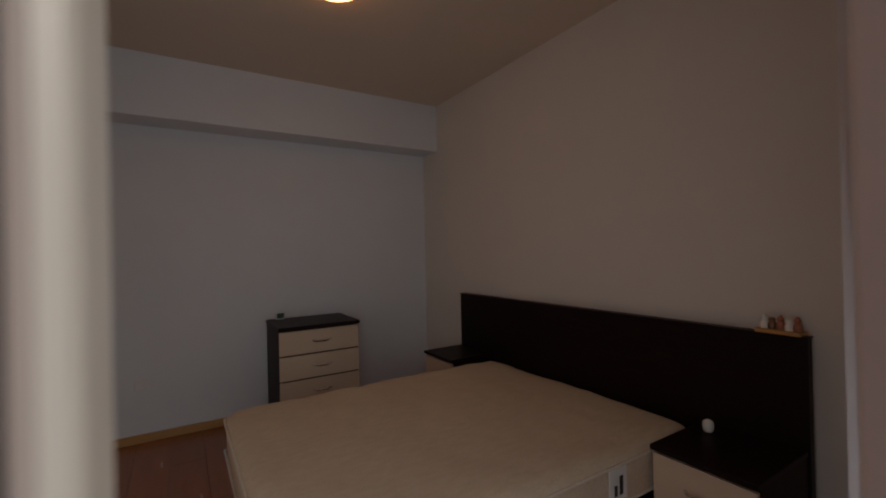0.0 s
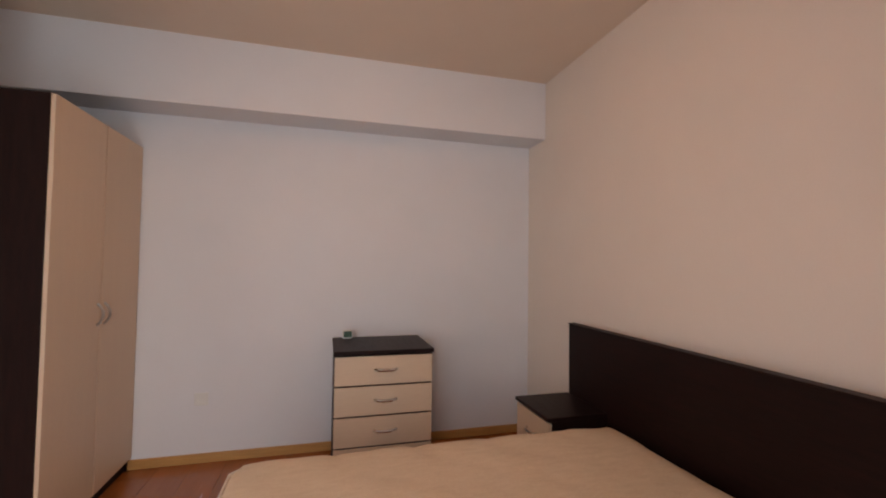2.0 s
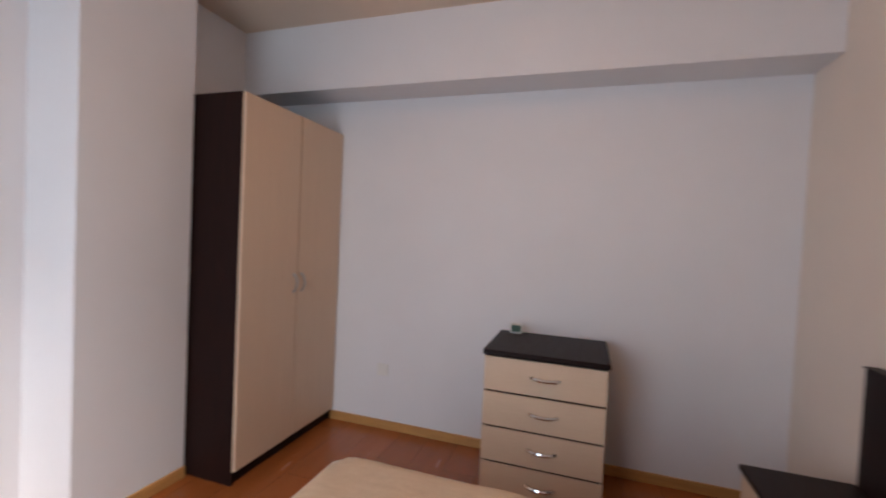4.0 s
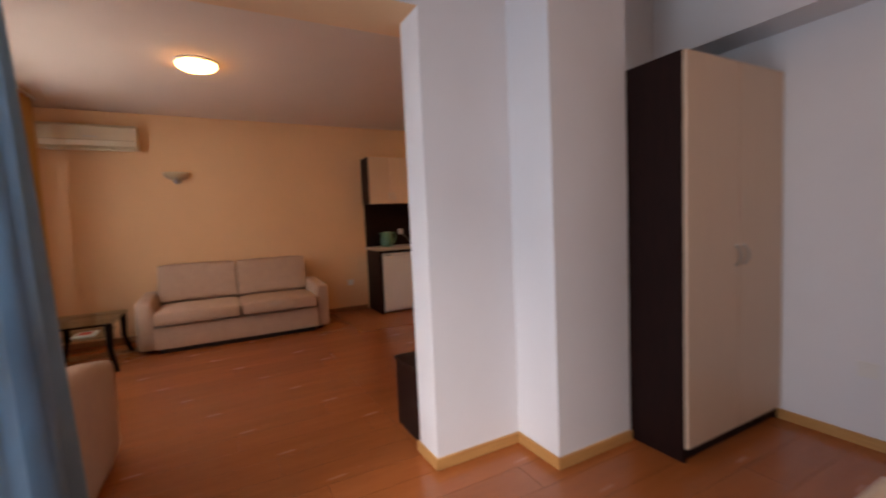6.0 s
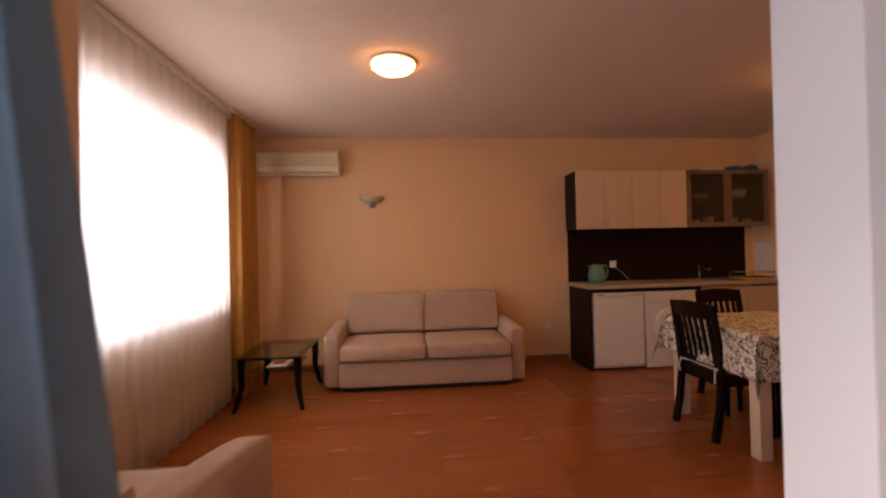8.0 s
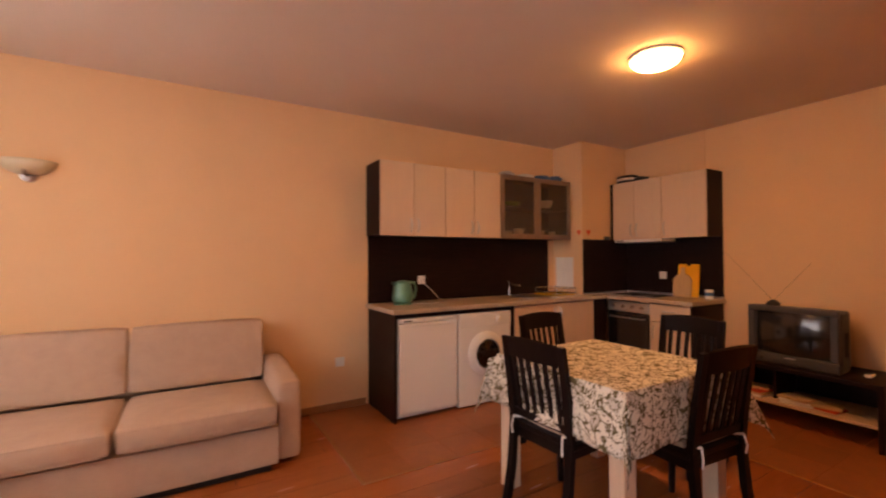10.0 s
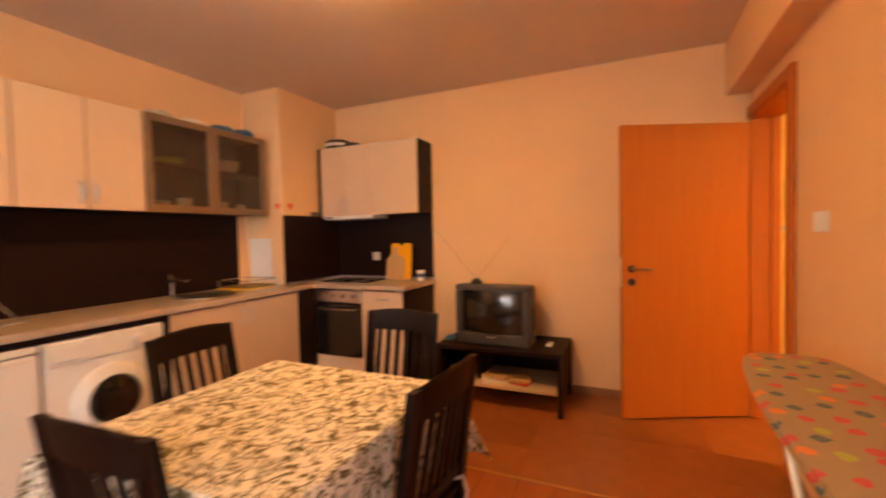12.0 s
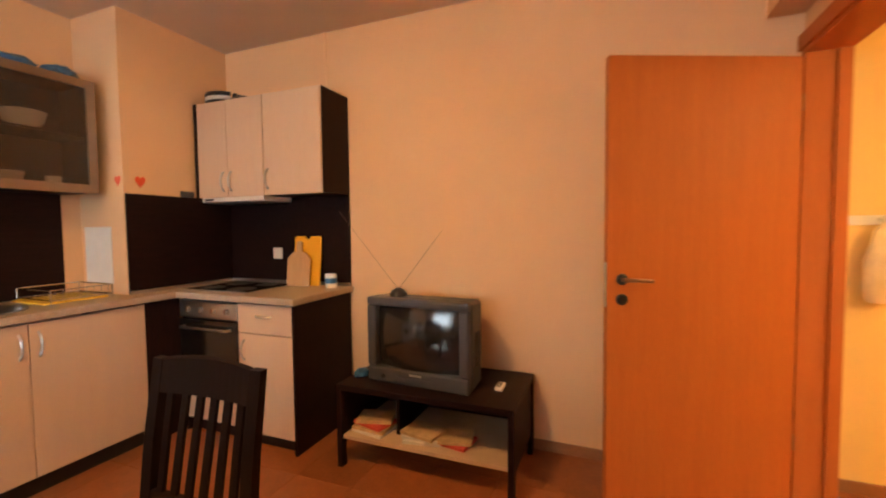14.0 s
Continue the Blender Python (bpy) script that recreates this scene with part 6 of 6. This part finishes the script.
    part("aerial_base", lathe(bmesh.new(), ((0.05, 0.0), (0.048, 0.015), (0.03, 0.035), (0.012, 0.045)), (-0.15, f + 0.09, hh), 20), BLACK, t, smooth=True)
    for s, dz in ((-1.6, 0.44), (1.0, 0.32)):
        part("aerial_rod", tube(bmesh.new(), ((-0.15, f + 0.09, hh + 0.035), (-0.15 + s * 0.26, f + 0.11, hh + 0.035 + dz)), 0.0014, 6, 0.0009), BRONZE, t)
    t.matrix_basis = pose(-3.275, 4.47, h, 0, 0, -4)
    c = thing("remote_control", (-2.87, 4.42, h), "small pale remote control on the bench", "remote control")
    part("body", box(bmesh.new(), -2.89, -2.85, 4.37, 4.46, h, h + 0.022, bevel=0.006), CHINA, c)
    part("buttons", boxes(*[(-2.882 + 0.012 * (k % 2), -2.874 + 0.012 * (k % 2), 4.378 + 0.018 * (k // 2), 4.388 + 0.018 * (k // 2), h + 0.022, h + 0.025) for k in range(8)]), BLACK, c)
    b = crumpled("packet", (-3.66, 4.34, h), (0.04, 0.05, 0.025), BLUE_BAG, "small blue packet on the television bench", "packet", 6)


tv_corner()


def hall_coats():
    r = thing("coat_rack", (-1.15, YHALL, 1.28), "pale rail of coat hooks on the hall wall", "coat rack")
    part("board", box(bmesh.new(), -1.38, -0.60, YHALL - 0.016, YHALL - 0.001, 1.285, 1.33, bevel=0.004), WHITE_PLASTIC, r)
    for k in range(6):
        x = -1.33 + 0.13 * k
        part("hook", tube(bmesh.new(), ((x, YHALL - 0.016, 1.315), (x, YHALL - 0.045, 1.30), (x, YHALL - 0.055, 1.325)), 0.006, 6), STEEL, r)
    crumpled("tote_bag", (-1.21, YHALL - 0.05, 0.93), (0.055, 0.03, 0.22), COAT_CLOTH, "pale cloth bag hanging from a hook", "bag", 11)


hall_coats()

# ---- floors: beds, then planks and tiles as pieces ----
structure("floor_bedroom", boxes((XB, XE, YBS - 0.03, YBN, -0.10, -0.008)), GROUT, "orange brown laminate bedroom floor", "floor")
structure("floor_hall", boxes((XB, 0.8, YBN + 0.2, YHALL, -0.10, 0.0)), TILE, "brown hall floor", "floor")
bed_floor = bpy.data.objects["floor_bedroom"]
living_floor = structure("floor_living", boxes((XW, XB, YS, YN, -0.10, -0.008)), GROUT, "orange brown laminate living room floor", "floor")
kitchen_floor = structure("floor_kitchen", boxes((XW, -4.2, 1.1, YN, -0.008, -0.006), (-4.2, XB, 3.36, YN, -0.008, -0.006)), GROUT, "brown tiled kitchen floor zone", "floor")
structure("floor_joint", boxes((-4.209, -4.191, 1.091, 3.351, 0.0, 0.002), (XW + 0.014, -4.209, 1.091, 1.109, 0.0, 0.002)), BROWN_BASE, "brown joint strip between laminate and tiles", "floor strip")
structure("floor_strip", boxes((-4.21, XP, 3.351, 3.369, 0.0, 0.003), bevel=0.001), BRASS, "brass transition strip between laminate and tiles", "floor strip")

PIECE = {}


def piece(name, mat, parent, x0, x1, y0, y1, z0=-0.007, z1=0.0):
    """One plank or tile; alike sizes share a mesh."""
    w, d = round(x1 - x0, 3), round(y1 - y0, 3)
    if w < 0.02 or d < 0.02:
        return
    key = (mat.name, w, d)
    if key not in PIECE:
        g, e, c = (0.0003, 0.0003, 0.0006) if mat is TILE else (0.0005, 0.003, 0.0003)
        bm = bmesh.new()
        lo = [bm.verts.new((x, y, z1 - e)) for x, y in ((g, g), (w - g, g), (w - g, d - g), (g, d - g))]
        hi = [bm.verts.new((x, y, z1)) for x, y in ((g + c, g + c), (w - g - c, g + c), (w - g - c, d - g - c), (g + c, d - g - c))]
        bot = [bm.verts.new((v.co.x, v.co.y, z0)) for v in lo]
        bm.faces.new(hi)
        for k in range(4):
            for f in (bm.faces.new((lo[k], lo[(k + 1) % 4], hi[(k + 1) % 4], hi[k])), bm.faces.new((bot[k], bot[(k + 1) % 4], lo[(k + 1) % 4], lo[k]))):
                f.material_index = 1
        me = bpy.data.meshes.new(name)
        bm.to_mesh(me)
        bm.free()
        me.materials.append(mat)
        me.materials.append(GROUT if mat is TILE else JOINT)
        PIECE[key] = me
    ob = new(name, PIECE[key])
    ob.location = (x0, y0, 0)
    ob.parent = parent


def lay_planks(parent, x0, x1, y0, y1, off):
    w, length = 0.193, 1.285
    k, x = 0, x0
    while x < x1 - 0.02:
        xe = min(x1, x + w)
        y = y0 - ((k * 0.43 + off) % 1.0) * length
        while y < y1:
            piece("plank", LAMINATE, parent, x, xe, max(y, y0), min(y + length, y1))
            y += length
        x, k = x + w, k + 1


def lay_tiles(parent, x0, x1, y0, y1):
    s = 0.333
    x = x0
    while x < x1 - 0.02:
        y = y0
        while y < y1 - 0.02:
            piece("tile", TILE, parent, x + 0.0006, min(x1, x + s) - 0.0006, y + 0.0006, min(y1, y + s) - 0.0006, -0.006)
            y += s
        x += s


lay_planks(bed_floor, XB, XE, YBS - 0.03, YBN, 0.1)
lay_planks(living_floor, XW, -4.2, YS, 1.1, 0.4)
lay_planks(living_floor, -4.2, XB, YS, 0.59, 0.4)
lay_planks(living_floor, -4.2, XP, 0.59, 3.36, 0.7)
lay_tiles(kitchen_floor, XW, -4.2, 1.1, 4.2)
lay_tiles(kitchen_floor, -4.2, XB, 3.36, YN)
